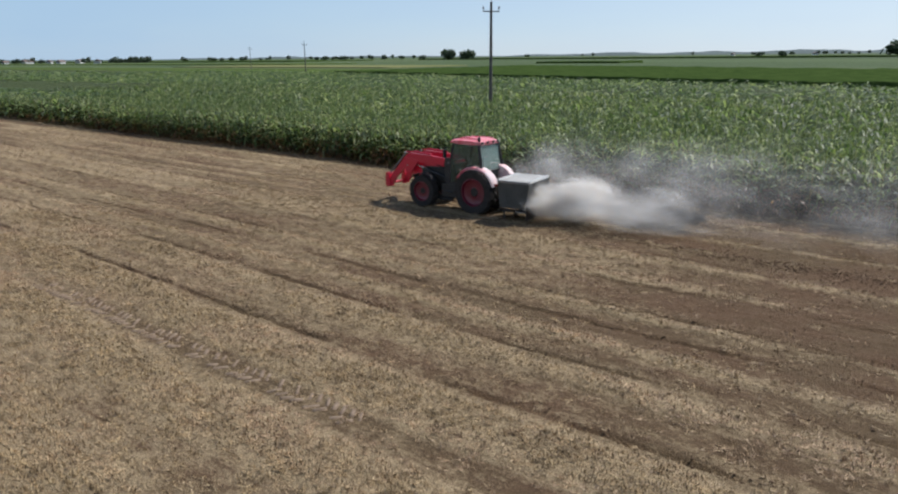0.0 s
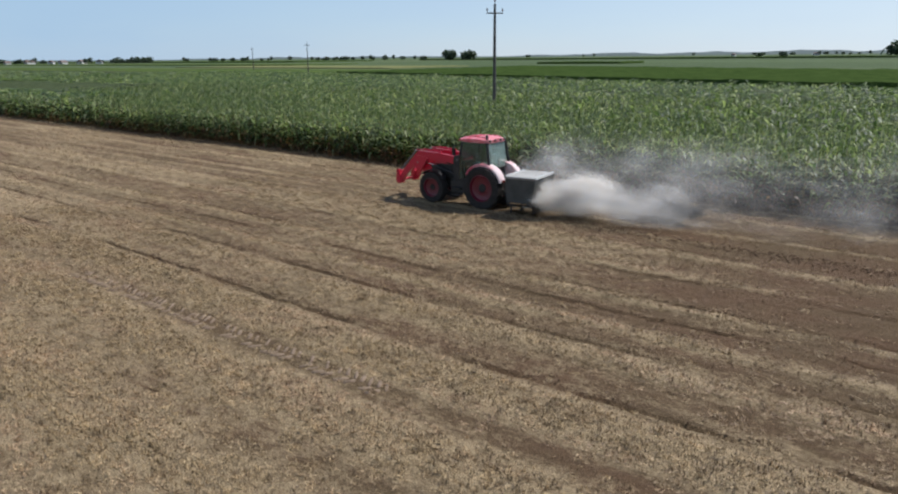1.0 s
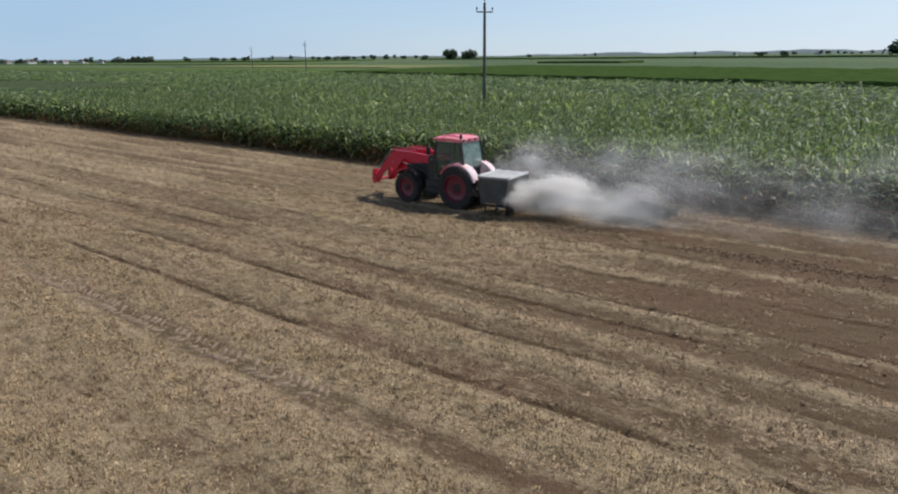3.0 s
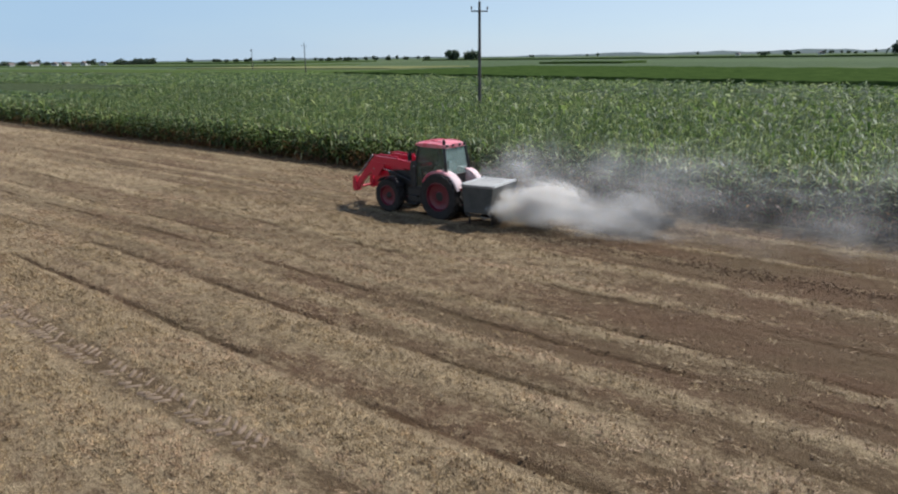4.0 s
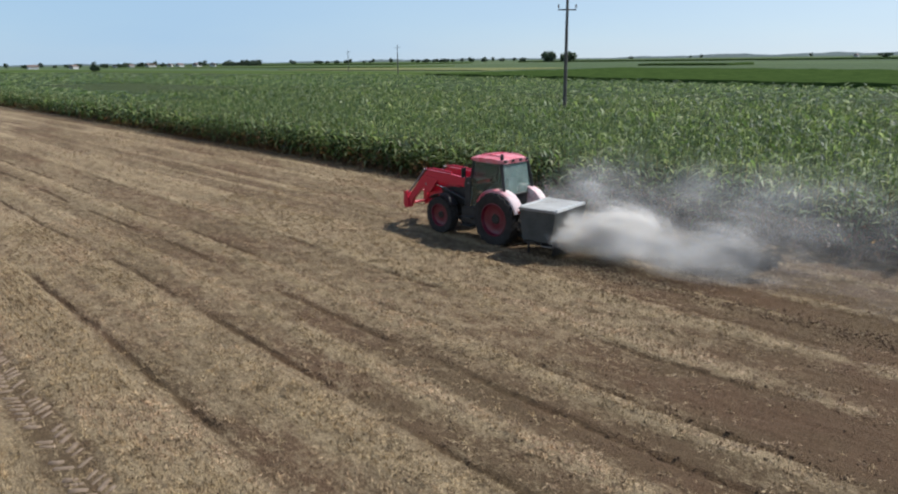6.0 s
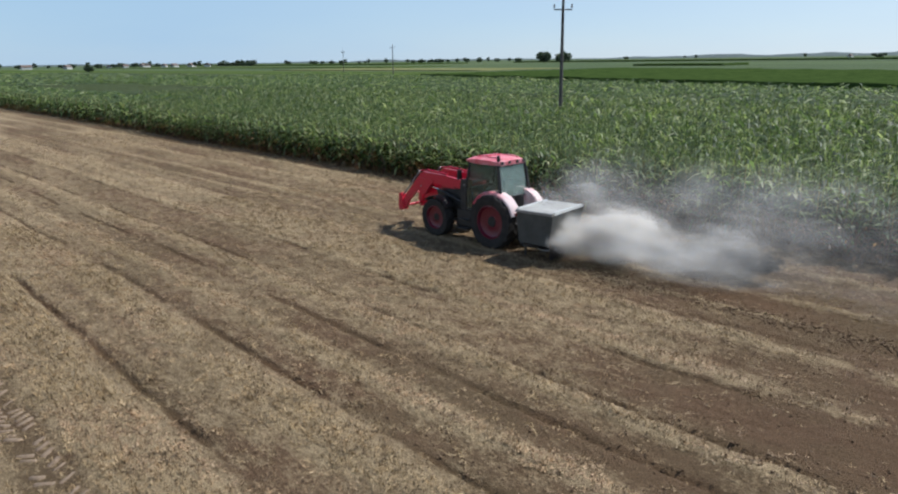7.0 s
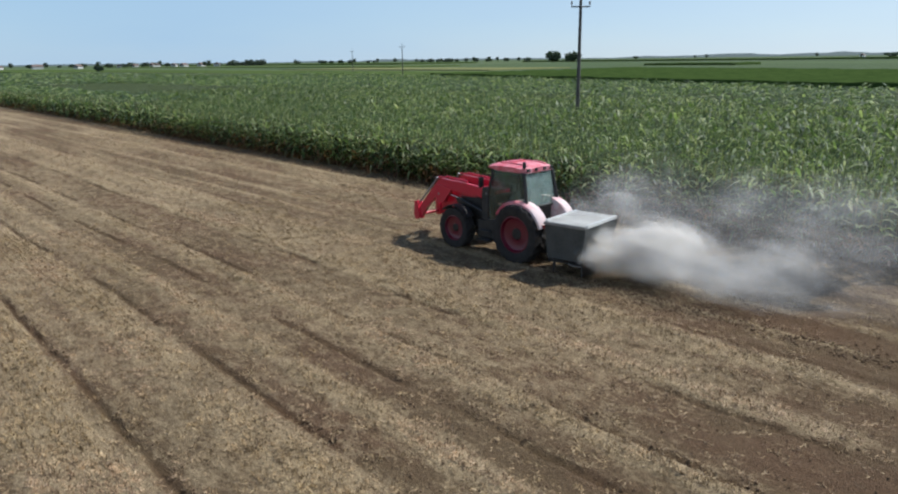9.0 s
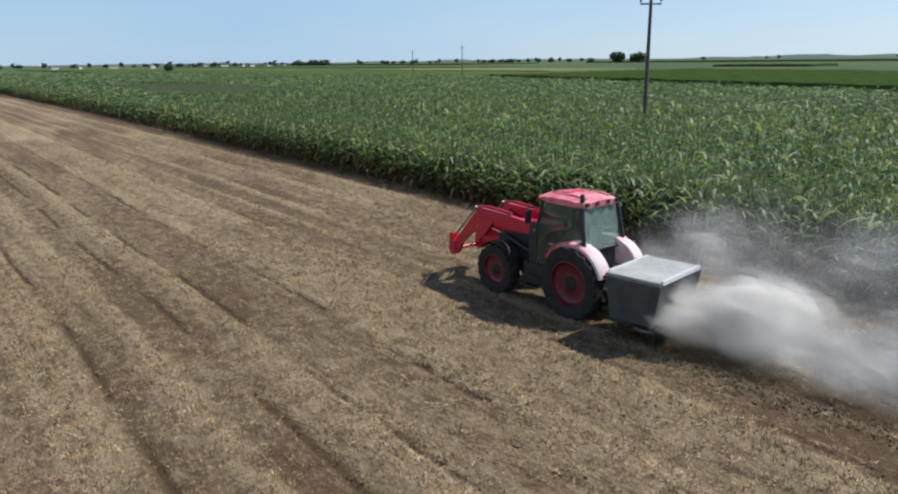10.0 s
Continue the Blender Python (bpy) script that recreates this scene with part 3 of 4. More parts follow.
def maize_block(x0, x1, y0, y1, step_row, step_in, seed, low, leaves, grow=1.0, tassel=True, wide=1.0):
    """Plants in drilled rows that run along the field's edge."""
    r = np.random.default_rng(seed)
    rows = np.arange(y0, y1, step_row)
    xs, ys = [], []
    for yr in rows:
        k = np.arange(x0, x1, step_in)
        xs.append(k + r.uniform(-0.4, 0.4, len(k)) * step_in)
        ys.append(yr + r.normal(0, 0.09, len(k)))
    x, y = np.concatenate(xs), np.concatenate(ys)
    y = y + edge_shift(x) * np.clip(1 - (y - EDGE) / 14, 0, 1)
    keep = y < maize_end(x)
    x, y = x[keep], y[keep]
    n = len(x)
    pick = r.integers(0, 6, n)
    ang = r.uniform(0, 2 * math.pi, n)
    size = 1.0 + 0.07 * wave(x, y, 41, 4, 0.05) + 0.12 * wave(x, y, 42, 3, 0.45, 0.8) + r.normal(0, 0.07, n)
    vs, fs, ds, base = [], [], [], 0
    for kind in range(6):
        tv, tf, td = maize_template(seed * 10 + kind, low, leaves, tassel, wide)
        sel = np.nonzero(pick == kind)[0]
        c, s = np.cos(ang[sel])[:, None], np.sin(ang[sel])[:, None]
        px = (tv[:, 0] * c - tv[:, 1] * s) * grow + x[sel][:, None]
        py = (tv[:, 0] * s + tv[:, 1] * c) * grow + y[sel][:, None]
        pz = tv[:, 2] * size[sel][:, None] * 0.98
        vs.append(np.stack([px, py, pz], -1).reshape(-1, 3))
        fs.append((tf[None] + (np.arange(len(sel)) * len(tv))[:, None, None] + base).reshape(-1, 4))
        ds.append(np.tile(td, len(sel)))
        base += len(sel) * len(tv)
    return np.concatenate(vs), np.concatenate(fs), np.concatenate(ds)


blocks = [
    maize_block(-46, 20, EDGE, EDGE + 2.2, 0.7, 0.2, 1, 0.0, 11),
    maize_block(-60, 20, EDGE + 2.1, 20, 0.75, 0.26, 2, 0.85, 6, 1.0, True, 1.0),
    maize_block(-150, -46, EDGE, EDGE + 3, 0.75, 0.45, 3, 0.0, 8, 1.4),
    maize_block(-85, 16, 20, 42, 0.8, 0.4, 4, 1.0, 4, 1.2, True, 1.15),
    maize_block(-160, -60, EDGE + 3, 20, 1.2, 0.9, 5, 1.1, 4, 2.0, False, 1.5),
    maize_block(-190, 12, 42, 116, 1.3, 0.8, 6, 1.2, 3, 1.7, False, 1.4),
    maize_block(-420, -150, EDGE, 90, 2.6, 1.9, 7, 0.9, 4, 4.0, False, 2.0),
]
cv, cf, cd, base = [], [], [], 0
for v, f, d in blocks:
    cv.append(v), cf.append(f + base), cd.append(d)
    base += len(v)
maize = raw("maize_crop", np.concatenate(cv), np.concatenate(cf), M_CORN)
at = maize.data.attributes.new("dry", "FLOAT", "POINT")
at.data.foreach_set("value", np.concatenate(cd).astype(np.float32))
tagged(maize, "tall green maize crop with pale tassels and withered lower leaves", "maize", kind="stuff")


def crop_slab(name, x0, x1, y0, y1, h, mat, label, step=2.0, rough=0.25, seed=1, kind="stuff", near_slant=0.0, far_slant=0.0, bent=False):
    """A standing crop seen from afar: uneven top, upright ragged sides."""
    nx_, ny_ = max(3, int((x1 - x0) / step) + 1), max(3, int((y1 - y0) / step) + 1)
    nx_, ny_ = min(nx_, 320), min(ny_, 120)
    xs, ys = np.linspace(x0, x1, nx_), np.linspace(y0, y1, ny_)
    gx_, gy_ = np.meshgrid(xs, ys)
    share = (gy_ - y0) / (y1 - y0)
    gy_ = gy_ + np.clip(-gx_, 0, 150) * (near_slant * (1 - share) + far_slant * share)
    if bent:
        gy_ = gy_ + edge_shift(gx_) * np.clip(1 - (gy_ - EDGE) / 14, 0, 1)
    r = np.random.default_rng(seed)
    z = h + rough * h * (0.35 * r.normal(0, 0.5, gx_.shape) + 0.5 * wave(gx_, gy_, seed, 4, 0.06))
    gx2, gy2 = gx_ + r.normal(0, 0.1, gx_.shape) * step, gy_ + r.normal(0, 0.1, gx_.shape) * step
    top = np.stack([gx2, gy2, z], -1).reshape(-1, 3)
    ids = np.arange(nx_ * ny_).reshape(ny_, nx_)
    faces = [np.stack([ids[:-1, :-1], ids[:-1, 1:], ids[1:, 1:], ids[1:, :-1]], -1).reshape(-1, 4)]
    ring = np.concatenate([ids[0, :], ids[1:, -1], ids[-1, -2::-1], ids[-2:0:-1, 0]])
    low = top[ring].copy()
    low[:, 2] = -0.02
    n0 = len(top)
    k = np.arange(len(ring))
    kn = np.roll(k, -1)
    faces.append(np.stack([ring[k], n0 + k, n0 + kn, ring[kn]], -1))
    ob = raw(name, np.concatenate([top, low]), np.concatenate(faces), mat)
    return tagged(ob, label, "crop", kind=kind)


# fill slab inside the maize; its dark colour paints the shade in the gaps
crop_slab("maize_shade_slab", -420, 18, EDGE + 0.95, 74, 1.4, M_UNDER, "dark green fill slab under the maize leaves, shade in its colour", 1.2, 0.3, 5, far_slant=0.25, bent=True)
crop_slab("crop_strip", -140, 160, 85, 165, 1.75, M_CROP, "dark green standing crop beyond the maize", 1.4, 0.16, 6, near_slant=0.25, far_slant=0.4)
crop_slab("crop_strip", -900, -180, 110, 190, 0.7, M_CROP2, "light green low crop on flat farmland", 5, 0.3, 7)
crop_slab("crop_strip", -420, -230, 235, 300, 0.5, M_CROP3, "pale ripe grain plot among green fields", 4, 0.2, 8)
crop_slab("crop_strip", -245, -185, 395, 430, 1.2, M_CROP, "dark green maize plot far off", 3, 0.3, 10)
crop_slab("crop_strip", -1100, -420, 330, 400, 0.6, M_CROP2, "light green low crop on flat farmland", 8, 0.3, 11)
crop_slab("crop_strip", -1800, -700, 560, 700, 1.2, M_CROP, "dark green maize plot far off", 12, 0.3, 12)
crop_slab("crop_strip", -700, 100, 800, 880, 1.6, M_CROP, "dark green crop belt near the horizon", 12, 0.3, 14)

# ---- tractor: stands with its nose towards -x ----
tractor = thing("tractor", 0, 0, 0, "red farm tractor with front loader, dusty, on stubble", "tractor")
tractor.matrix_basis = pose(0, -0.11, 0) @ Matrix.Diagonal((1, 0.89, 1, 1))


def tyre_mesh(bm, r, w, rim, lugs):
    """A tyre in one skin: its tread rises in slanting bars on both halves."""
    h = w / 2
    tread = [(r * 0.86, -1.0), (r * 0.93, -0.97), (r * 0.955, -0.75), (r * 0.96, -0.45), (r * 0.96, -0.06), (r * 0.96, 0.06), (r * 0.96, 0.45), (r * 0.955, 0.75), (r * 0.93, 0.97), (r * 0.86, 1.0)]
    side = [(rim + 0.05, 0.98), (rim, 0.82), (rim, -0.82), (rim + 0.05, -0.98)]
    seg = lugs * 8
    rings = []
    for k in range(seg):
        a = 2 * math.pi * k / seg
        ring = []
        for rr, v in tread:
            phase = (k / 8 + (0.5 if v > 0 else 0.0) + 0.75 * abs(v)) % 1.0
            lift = r * 0.042 if phase < 0.42 and abs(v) < 0.98 else 0.0
            ring.append(bm.verts.new(((rr + lift) * math.cos(a), v * h, (rr + lift) * math.sin(a))))
        for rr, v in side:
            ring.append(bm.verts.new((rr * math.cos(a), v * h, rr * math.sin(a))))
        rings.append(ring)
    n = len(tread) + len(side)
    for k in range(seg):
        p, q = rings[k], rings[(k + 1) % seg]
        for i in range(n):
            j = (i + 1) % n
            bm.faces.new((p[i], p[j], q[j], q[i]))


def wheel(x, y, r, w, rim, out, lugs):
    """Hub with its tyre and dished rim; out: the side on which it faces outwards."""
    bm = bmesh.new()
    lathe(bm, [(0.02, out * w * 0.22), (rim * 0.3, out * w * 0.22), (rim * 0.34, out * w * 0.12), (rim * 0.34, -out * w * 0.2), (0.02, -out * w * 0.2)], 20)
    for k in range(8):
        a = k * math.pi / 4
        p = (rim * 0.24 * math.cos(a), out * w * 0.21, rim * 0.24 * math.sin(a))
        tube(bm, p, (p[0], p[1] + out * 0.03, p[2]), 0.016, seg=6)
    hub = part("wheel", bm, M_BLACK, tractor, "dusty wheel with red rim and lugged tyre", True)
    hub.matrix_basis = pose(x, y, r, 0, rng.uniform(0, 40), 0)
    bm = bmesh.new()
    tyre_mesh(bm, r, w, rim, lugs)
    part("tyre", bm, M_RUBBER, hub, "dark dusty lugged rubber tyre", True)
    bm = bmesh.new()
    h = w / 2
    lathe(bm, [(rim * 1.03, out * h * 0.86), (rim * 0.97, out * h * 0.88), (rim * 0.9, out * h * 0.5), (rim * 0.62, out * h * 0.3), (rim * 0.33, out * h * 0.38), (rim * 0.33, out * h * 0.3), (rim * 0.62, out * h * 0.2), (rim * 0.88, out * h * 0.35), (rim * 0.93, -out * h * 0.84), (rim * 1.03, -out * h * 0.86)], 40)
    part("rim", bm, M_RIM, hub, "red painted steel rim, shade in its dark tone", True)


wheel(0, -0.745, 0.83, 0.5, 0.5, -1, 20)
wheel(0, 0.745, 0.83, 0.5, 0.5, 1, 20)
wheel(-2.45, -0.755, 0.62, 0.4, 0.37, -1, 18)
wheel(-2.45, 0.755, 0.62, 0.4, 0.37, 1, 18)

# chassis, engine, axles
bm = bmesh.new()
box(bm, (-1.6, -0.24, 0.55), (0.32, 0.24, 1.12))
box(bm, (-3.1, -0.2, 0.62), (-1.6, 0.2, 1.0))
box(bm, (-3.3, -0.28, 0.62), (-2.95, 0.28, 0.98))
tube(bm, (0, -0.55, 0.83), (0, 0.55, 0.83), 0.15, seg=16)
part("chassis", bm, M_CAST, tractor, "dusty cast iron transmission and frame", bevel=0.02)
bm = bmesh.new()
tube(bm, (-2.45, -0.6, 0.62), (-2.45, 0.6, 0.62), 0.09, seg=12)
box(bm, (-2.6, -0.16, 0.5), (-2.3, 0.16, 0.78))
part("front_axle", bm, M_CAST, tractor, "", bevel=0.015)
bm = bmesh.new()
box(bm, (-2.75, -0.27, 0.92), (-1.35, 0.27, 1.3))
for k in range(4):
    box(bm, (-2.6 + k * 0.3, -0.34, 1.0), (-2.42 + k * 0.3, 0.34, 1.22))
part("engine", bm, M_CAST, tractor, "dark dusty engine block", bevel=0.015)
bm = bmesh.new()
box(bm, (-1.62, -0.68, 0.5), (-0.92, -0.3, 0.98))
part("fuel_tank", bm, M_BLACK, tractor, "black plastic fuel tank", bevel=0.05)
for z, y in ((0.42, -0.86), (0.68, -0.82)):
    bm = bmesh.new()
    box(bm, (-1.5, y, z), (-1.08, y + 0.24, z + 0.03))
    for xx in (-1.5, -1.11):
        box(bm, (xx, y + 0.2, z), (xx + 0.03, y + 0.24, z + 0.3))
    part("step", bm, M_CAST, tractor, "", bevel=0.006)

# bonnet
bm = bmesh.new()
prof = [(-1.22, 1.2), (-1.22, 1.84), (-1.7, 1.82), (-2.5, 1.75), (-3.05, 1.64), (-3.24, 1.48), (-3.3, 1.2), (-3.3, 0.98), (-2.95, 0.96), (-2.8, 1.24)]
prism(bm, prof, -0.36, 0.36)
for v in bm.verts:
    if v.co.z > 1.4:
        v.co.y *= 0.86
part("bonnet", bm, M_RED, tractor, "glossy red engine bonnet with dust", True, bevel=0.04)
for side in (-1, 1):
    # added black panel that darkens the bonnet side in place of shade
    bm = bmesh.new()
    prism(bm, [(-1.24, 1.02), (-1.24, 1.5), (-2.2, 1.5), (-2.85, 1.42), (-2.8, 1.26), (-2.3, 1.02)], side * 0.362, side * 0.377)
    part("shade_panel", bm, M_BLACK, tractor, "black panel added for shade on the bonnet side")
    bm = bmesh.new()
    for k in range(5):
        z = 1.24 + k * 0.06
        prism(bm, [(-2.6, z), (-1.75, z + 0.03), (-1.75, z + 0.06), (-2.6, z + 0.03)], side * 0.378, side * 0.392)
    part("side_grille", bm, M_BLACK, tractor, "black slatted side grille")
bm = bmesh.new()
box(bm, (-3.34, -0.28, 1.02), (-3.29, 0.28, 1.42))
for k in range(6):
    box(bm, (-3.355, -0.26, 1.06 + k * 0.06), (-3.33, 0.26, 1.085 + k * 0.06))
part("front_grille", bm, M_BLACK, tractor, "black front grille")

# cab
X_A, X_C, Y_C = -1.22, 0.24, 0.72


def bar(bm, pts, r):
    """A square bar along points."""
    for p, q in zip(pts, pts[1:]):
        tube(bm, p, q, r, seg=8)


for side in (-1, 1):
    y, yt = side * Y_C, side * 0.66
    bm = bmesh.new()
    bar(bm, [(X_A, y * 0.96, 1.0), (X_A + 0.02, y * 0.98, 1.75), (X_A + 0.16, yt, 2.5)], 0.042)
    part("front_pillar", bm, M_BLACK, tractor, "black cab pillar")
    bm = bmesh.new()
    bar(bm, [(X_C + 0.02, y, 1.55), (X_C, y, 1.78), (0.1, yt, 2.5)], 0.055)
    part("rear_pillar", bm, M_BLACK, tractor, "thick black cab pillar")
    bm = bmesh.new()
    bar(bm, [(-0.42, y, 1.66), (X_C, y, 1.74)], 0.035)
    bar(bm, [(-0.42, y, 1.66), (-0.62, y, 1.1), (X_A, y * 0.96, 1.02)], 0.035)
    part("door_sill", bm, M_BLACK, tractor, "black lower cab frame")
    bm = bmesh.new()
    rim_pts = [(X_A, 1.05), (X_A + 0.02, 1.75), (X_A + 0.16, 2.5), (0.1, 2.5), (X_C, 1.77), (-0.42, 1.68), (-0.62, 1.12)]
    vs = []
    for yy in (0.0, -side * 0.008):
        vs.append([bm.verts.new((px, side * (0.715 - 0.055 * max(0.0, (pz - 1.75) / 0.75)) + yy, pz)) for px, pz in rim_pts])
    bm.faces.new(vs[0])
    bm.faces.new(vs[1][::-1])
    for i in range(len(rim_pts)):
        j = (i + 1) % len(rim_pts)
        bm.faces.new((vs[0][i], vs[1][i], vs[1][j], vs[0][j]))
    g = part("side_window", bm, M_GLASS, tractor, "tinted greenish side glass")
    g.visible_shadow = False
    bm = bmesh.new()
    box(bm, (-0.78, side * 0.735 - 0.015, 1.55), (-0.62, side * 0.735 + 0.015, 1.59))
    part("door_handle", bm, M_CHROME, tractor, "small metal door handle")

bm = bmesh.new()
prism(bm, [(X_A - 0.01, 1.8), (X_A + 0.14, 2.5), (X_A + 0.148, 2.5), (X_A - 0.002, 1.8)], -0.62, 0.62)
g = part("windscreen", bm, M_GLASS, tractor, "tinted windscreen")
g.visible_shadow = False
bm = bmesh.new()
prism(bm, [(X_C + 0.01, 1.55), (0.1, 2.5), (0.108, 2.5), (X_C + 0.018, 1.55)], -0.64, 0.64)
g = part("rear_window", bm, M_GLASS_REAR, tractor, "rear window filmed with pale dust")
g.visible_shadow = False
bm = bmesh.new()
bar(bm, [(X_C + 0.02, -0.7, 1.55), (X_C + 0.02, 0.7, 1.55)], 0.04)
part("rear_crossbar", bm, M_BLACK, tractor)
bm = bmesh.new()
box(bm, (X_A - 0.02, -0.66, 0.95), (X_C, 0.66, 1.08))
box(bm, (0.06, -0.62, 1.05), (X_C - 0.01, 0.62, 1.54))
part("cab_floor", bm, M_BLACK, tractor, "black cab floor and rear bulkhead", bevel=0.01)
bm = bmesh.new()
box(bm, (X_A - 0.02, -0.6, 1.05), (X_A + 0.22, 0.6, 1.72), (0.7, 0.96))
part("dashboard", bm, M_BLACK, tractor, "", bevel=0.03)
bm = bmesh.new()
m = Matrix.Translation((-0.86, 0, 1.74)) @ Euler((0, radians(-32), 0)).to_matrix().to_4x4()
for k in range(18):
    a, b2 = 2 * math.pi * k / 18, 2 * math.pi * (k + 1) / 18
    tube(bm, m @ Vector((0.2 * math.cos(a), 0.2 * math.sin(a), 0)), m @ Vector((0.2 * math.cos(b2), 0.2 * math.sin(b2), 0)), 0.016, seg=6)
tube(bm, m @ Vector((0, 0, 0)), (-1.08, 0, 1.5), 0.03)
tube(bm, m @ Vector((-0.2, 0, 0)), m @ Vector((0.2, 0, 0)), 0.012, seg=6)
part("steering_wheel", bm, M_BLACK, tractor)
bm = bmesh.new()
box(bm, (-0.5, -0.24, 1.1), (-0.05, 0.24, 1.5))
box(bm, (-0.1, -0.24, 1.45), (0.04, 0.24, 2.02), (0.8, 0.86))
part("driver_seat", bm, M_SEAT, tractor, "empty dark fabric seat", bevel=0.04)

# roof: domed shell, raised ribs, sunk front hatch
bm = bmesh.new()
nxr, nyr = 14, 12
gridv = []
for i in range(nxr + 1):
    row = []
    u = i / nxr
    for j in range(nyr + 1):
        v = -1 + 2 * j / nyr
        half = 0.70 - 0.10 * max(0.0, (u - 0.75) / 0.25) ** 2 - 0.05 * max(0.0, (0.15 - u) / 0.15) ** 2
        x = -1.24 + 1.42 * u
        z = 2.7 - 0.07 * abs(v) ** 3 - 0.07 * abs(2 * u - 1) ** 3
        row.append(bm.verts.new((x, half * v, z)))
    gridv.append(row)
for i in range(nxr):
    for j in range(nyr):
        bm.faces.new((gridv[i][j], gridv[i + 1][j], gridv[i + 1][j + 1], gridv[i][j + 1]))
edge = [e for e in bm.edges if e.is_boundary]
ex = bmesh.ops.extrude_edge_only(bm, edges=edge)
for v in [g for g in ex["geom"] if isinstance(g, bmesh.types.BMVert)]:
    v.co.z = 2.49 + 0.03 * (v.co.x < -1)
    v.co.x = -0.53 + (v.co.x + 0.53) * 0.97
    v.co.y *= 0.96
bmesh.ops.holes_fill(bm, edges=[e for e in bm.edges if e.is_boundary])
part("roof", bm, M_ROOF, tractor, "red cab roof, pale dust and sky gloss in its paint", True)
bm = bmesh.new()
prism(bm, [(-1.02, 2.655), (-0.6, 2.69), (-0.6, 2.718), (-1.02, 2.685)], -0.3, 0.3)
part("roof_hatch", bm, M_RED, tractor, "dark red roof hatch", bevel=0.008)
for y in (-0.42, 0.42):
    bm = bmesh.new()
    prism(bm, [(-0.95, 2.66), (-0.2, 2.68), (0.05, 2.655), (0.05, 2.68), (-0.2, 2.715), (-0.95, 2.69)], y - 0.03, y + 0.03)
    part("roof_rib", bm, M_ROOF, tractor, "", bevel=0.006)
for y in (-0.55, -0.2, 0.2, 0.52):
    bm = bmesh.new()
    box(bm, (0.13, y - 0.055, 2.53), (0.2, y + 0.055, 2.61))
    part("work_lamp", bm, M_BLACK, tractor, "small black rear work lamp", bevel=0.012)
bm = bmesh.new()
tube(bm, (0.06, -0.6, 2.62), (0.06, -0.6, 2.7), 0.05, seg=14)
tube(bm, (0.06, -0.6, 2.7), (0.06, -0.6, 2.79), 0.055, 0.045, seg=14)
part("beacon", bm, M_BLACK, tractor, "dark beacon lamp on the roof corner", True)
for side in (-1, 1):
    bm = bmesh.new()
    bar(bm, [(-1.15, side * 0.7, 2.35), (-1.3, side * 0.92, 2.36), (-1.3, side * 0.92, 2.28)], 0.014)
    box(bm, (-1.32, side * 0.92 - 0.09, 1.98), (-1.27, side * 0.92 + 0.09, 2.28))
    part("mirror", bm, M_BLACK, tractor, "black wing mirror", bevel=0.01)

# rear mudguards
for side in (-1, 1):
    bm = bmesh.new()
    rows = []
    R = 0.93
    for k in range(15):
        a = radians(18 + 132 * k / 14)
        flat = 0.9 if 60 < 18 + 132 * k / 14 < 110 else 1.0
        ring = []
        for yy, dr in ((0.5, 0.0), (0.6, 0.0), (0.82, 0.0), (0.88, -0.035), (0.88, -0.1), (0.865, -0.1), (0.865, -0.045), (0.81, -0.02), (0.5, -0.02)):
            rr = (R + dr) * (1.0 if flat == 1.0 else 0.985)
            ring.append(bm.verts.new((rr * math.cos(a), side * yy, 0.83 + rr * math.sin(a))))
        rows.append(ring)
    for p, q in zip(rows, rows[1:]):
        for i in range(9):
            j = (i + 1) % 9
            bm.faces.new((p[i], p[j], q[j], q[i]))
    bm.faces.new(rows[0])
    bm.faces.new(rows[-1][::-1])
    fender = part("mudguard", bm, M_FENDER, tractor, "red rear mudguard, pale dust and sky reflection in its paint", True)
    bm = bmesh.new()
    prism(bm, [(0.78, 1.12), (0.74, 1.32), (0.5, 1.62), (0.1, 1.72), (-0.35, 1.66), (-0.62, 1.15), (-0.4, 0.95)], side * 0.49, side * 0.52)
    part("inner_guard", bm, M_FENDER, fender, "inner mudguard wall, pale dust and light in its paint")
    bm = bmesh.new()
    box(bm, (0.84, side * 0.7 - 0.1, 1.12), (0.89, side * 0.7 + 0.1, 1.2))
    part("tail_lamp", bm, M_LENS_RED, fender, "dusty dark red tail lamp", bevel=0.01)
# front mudguards
for side in (-1, 1):
    bm = bmesh.new()
    rows = []
    for k in range(9):
        a = radians(35 + 100 * k / 8)
        rows.append([bm.verts.new((-2.45 + rr * math.cos(a), side * yy, 0.62 + rr * math.sin(a))) for yy, rr in ((0.56, 0.7), (0.95, 0.7), (0.95, 0.68), (0.56, 0.68))])
    for p, q in zip(rows, rows[1:]):
        for i in range(4):
            j = (i + 1) % 4
            bm.faces.new((p[i], p[j], q[j], q[i]))
    bm.faces.new(rows[0])
    bm.faces.new(rows[-1][::-1])
    part("front_mudguard", bm, M_BLACK, tractor, "black front mudguard", True)

# rear linkage
for side in (-1, 1):
    bm = bmesh.new()
    bar(bm, [(0.3, side * 0.3, 0.62), (1.05, side * 0.42, 0.6)], 0.04)
    bar(bm, [(0.35, side * 0.25, 1.2), (0.75, side * 0.36, 1.15), (0.75, side * 0.37, 0.64)], 0.03)
    part("lift_arm", bm, M_CAST, tractor)
bm = bmesh.new()
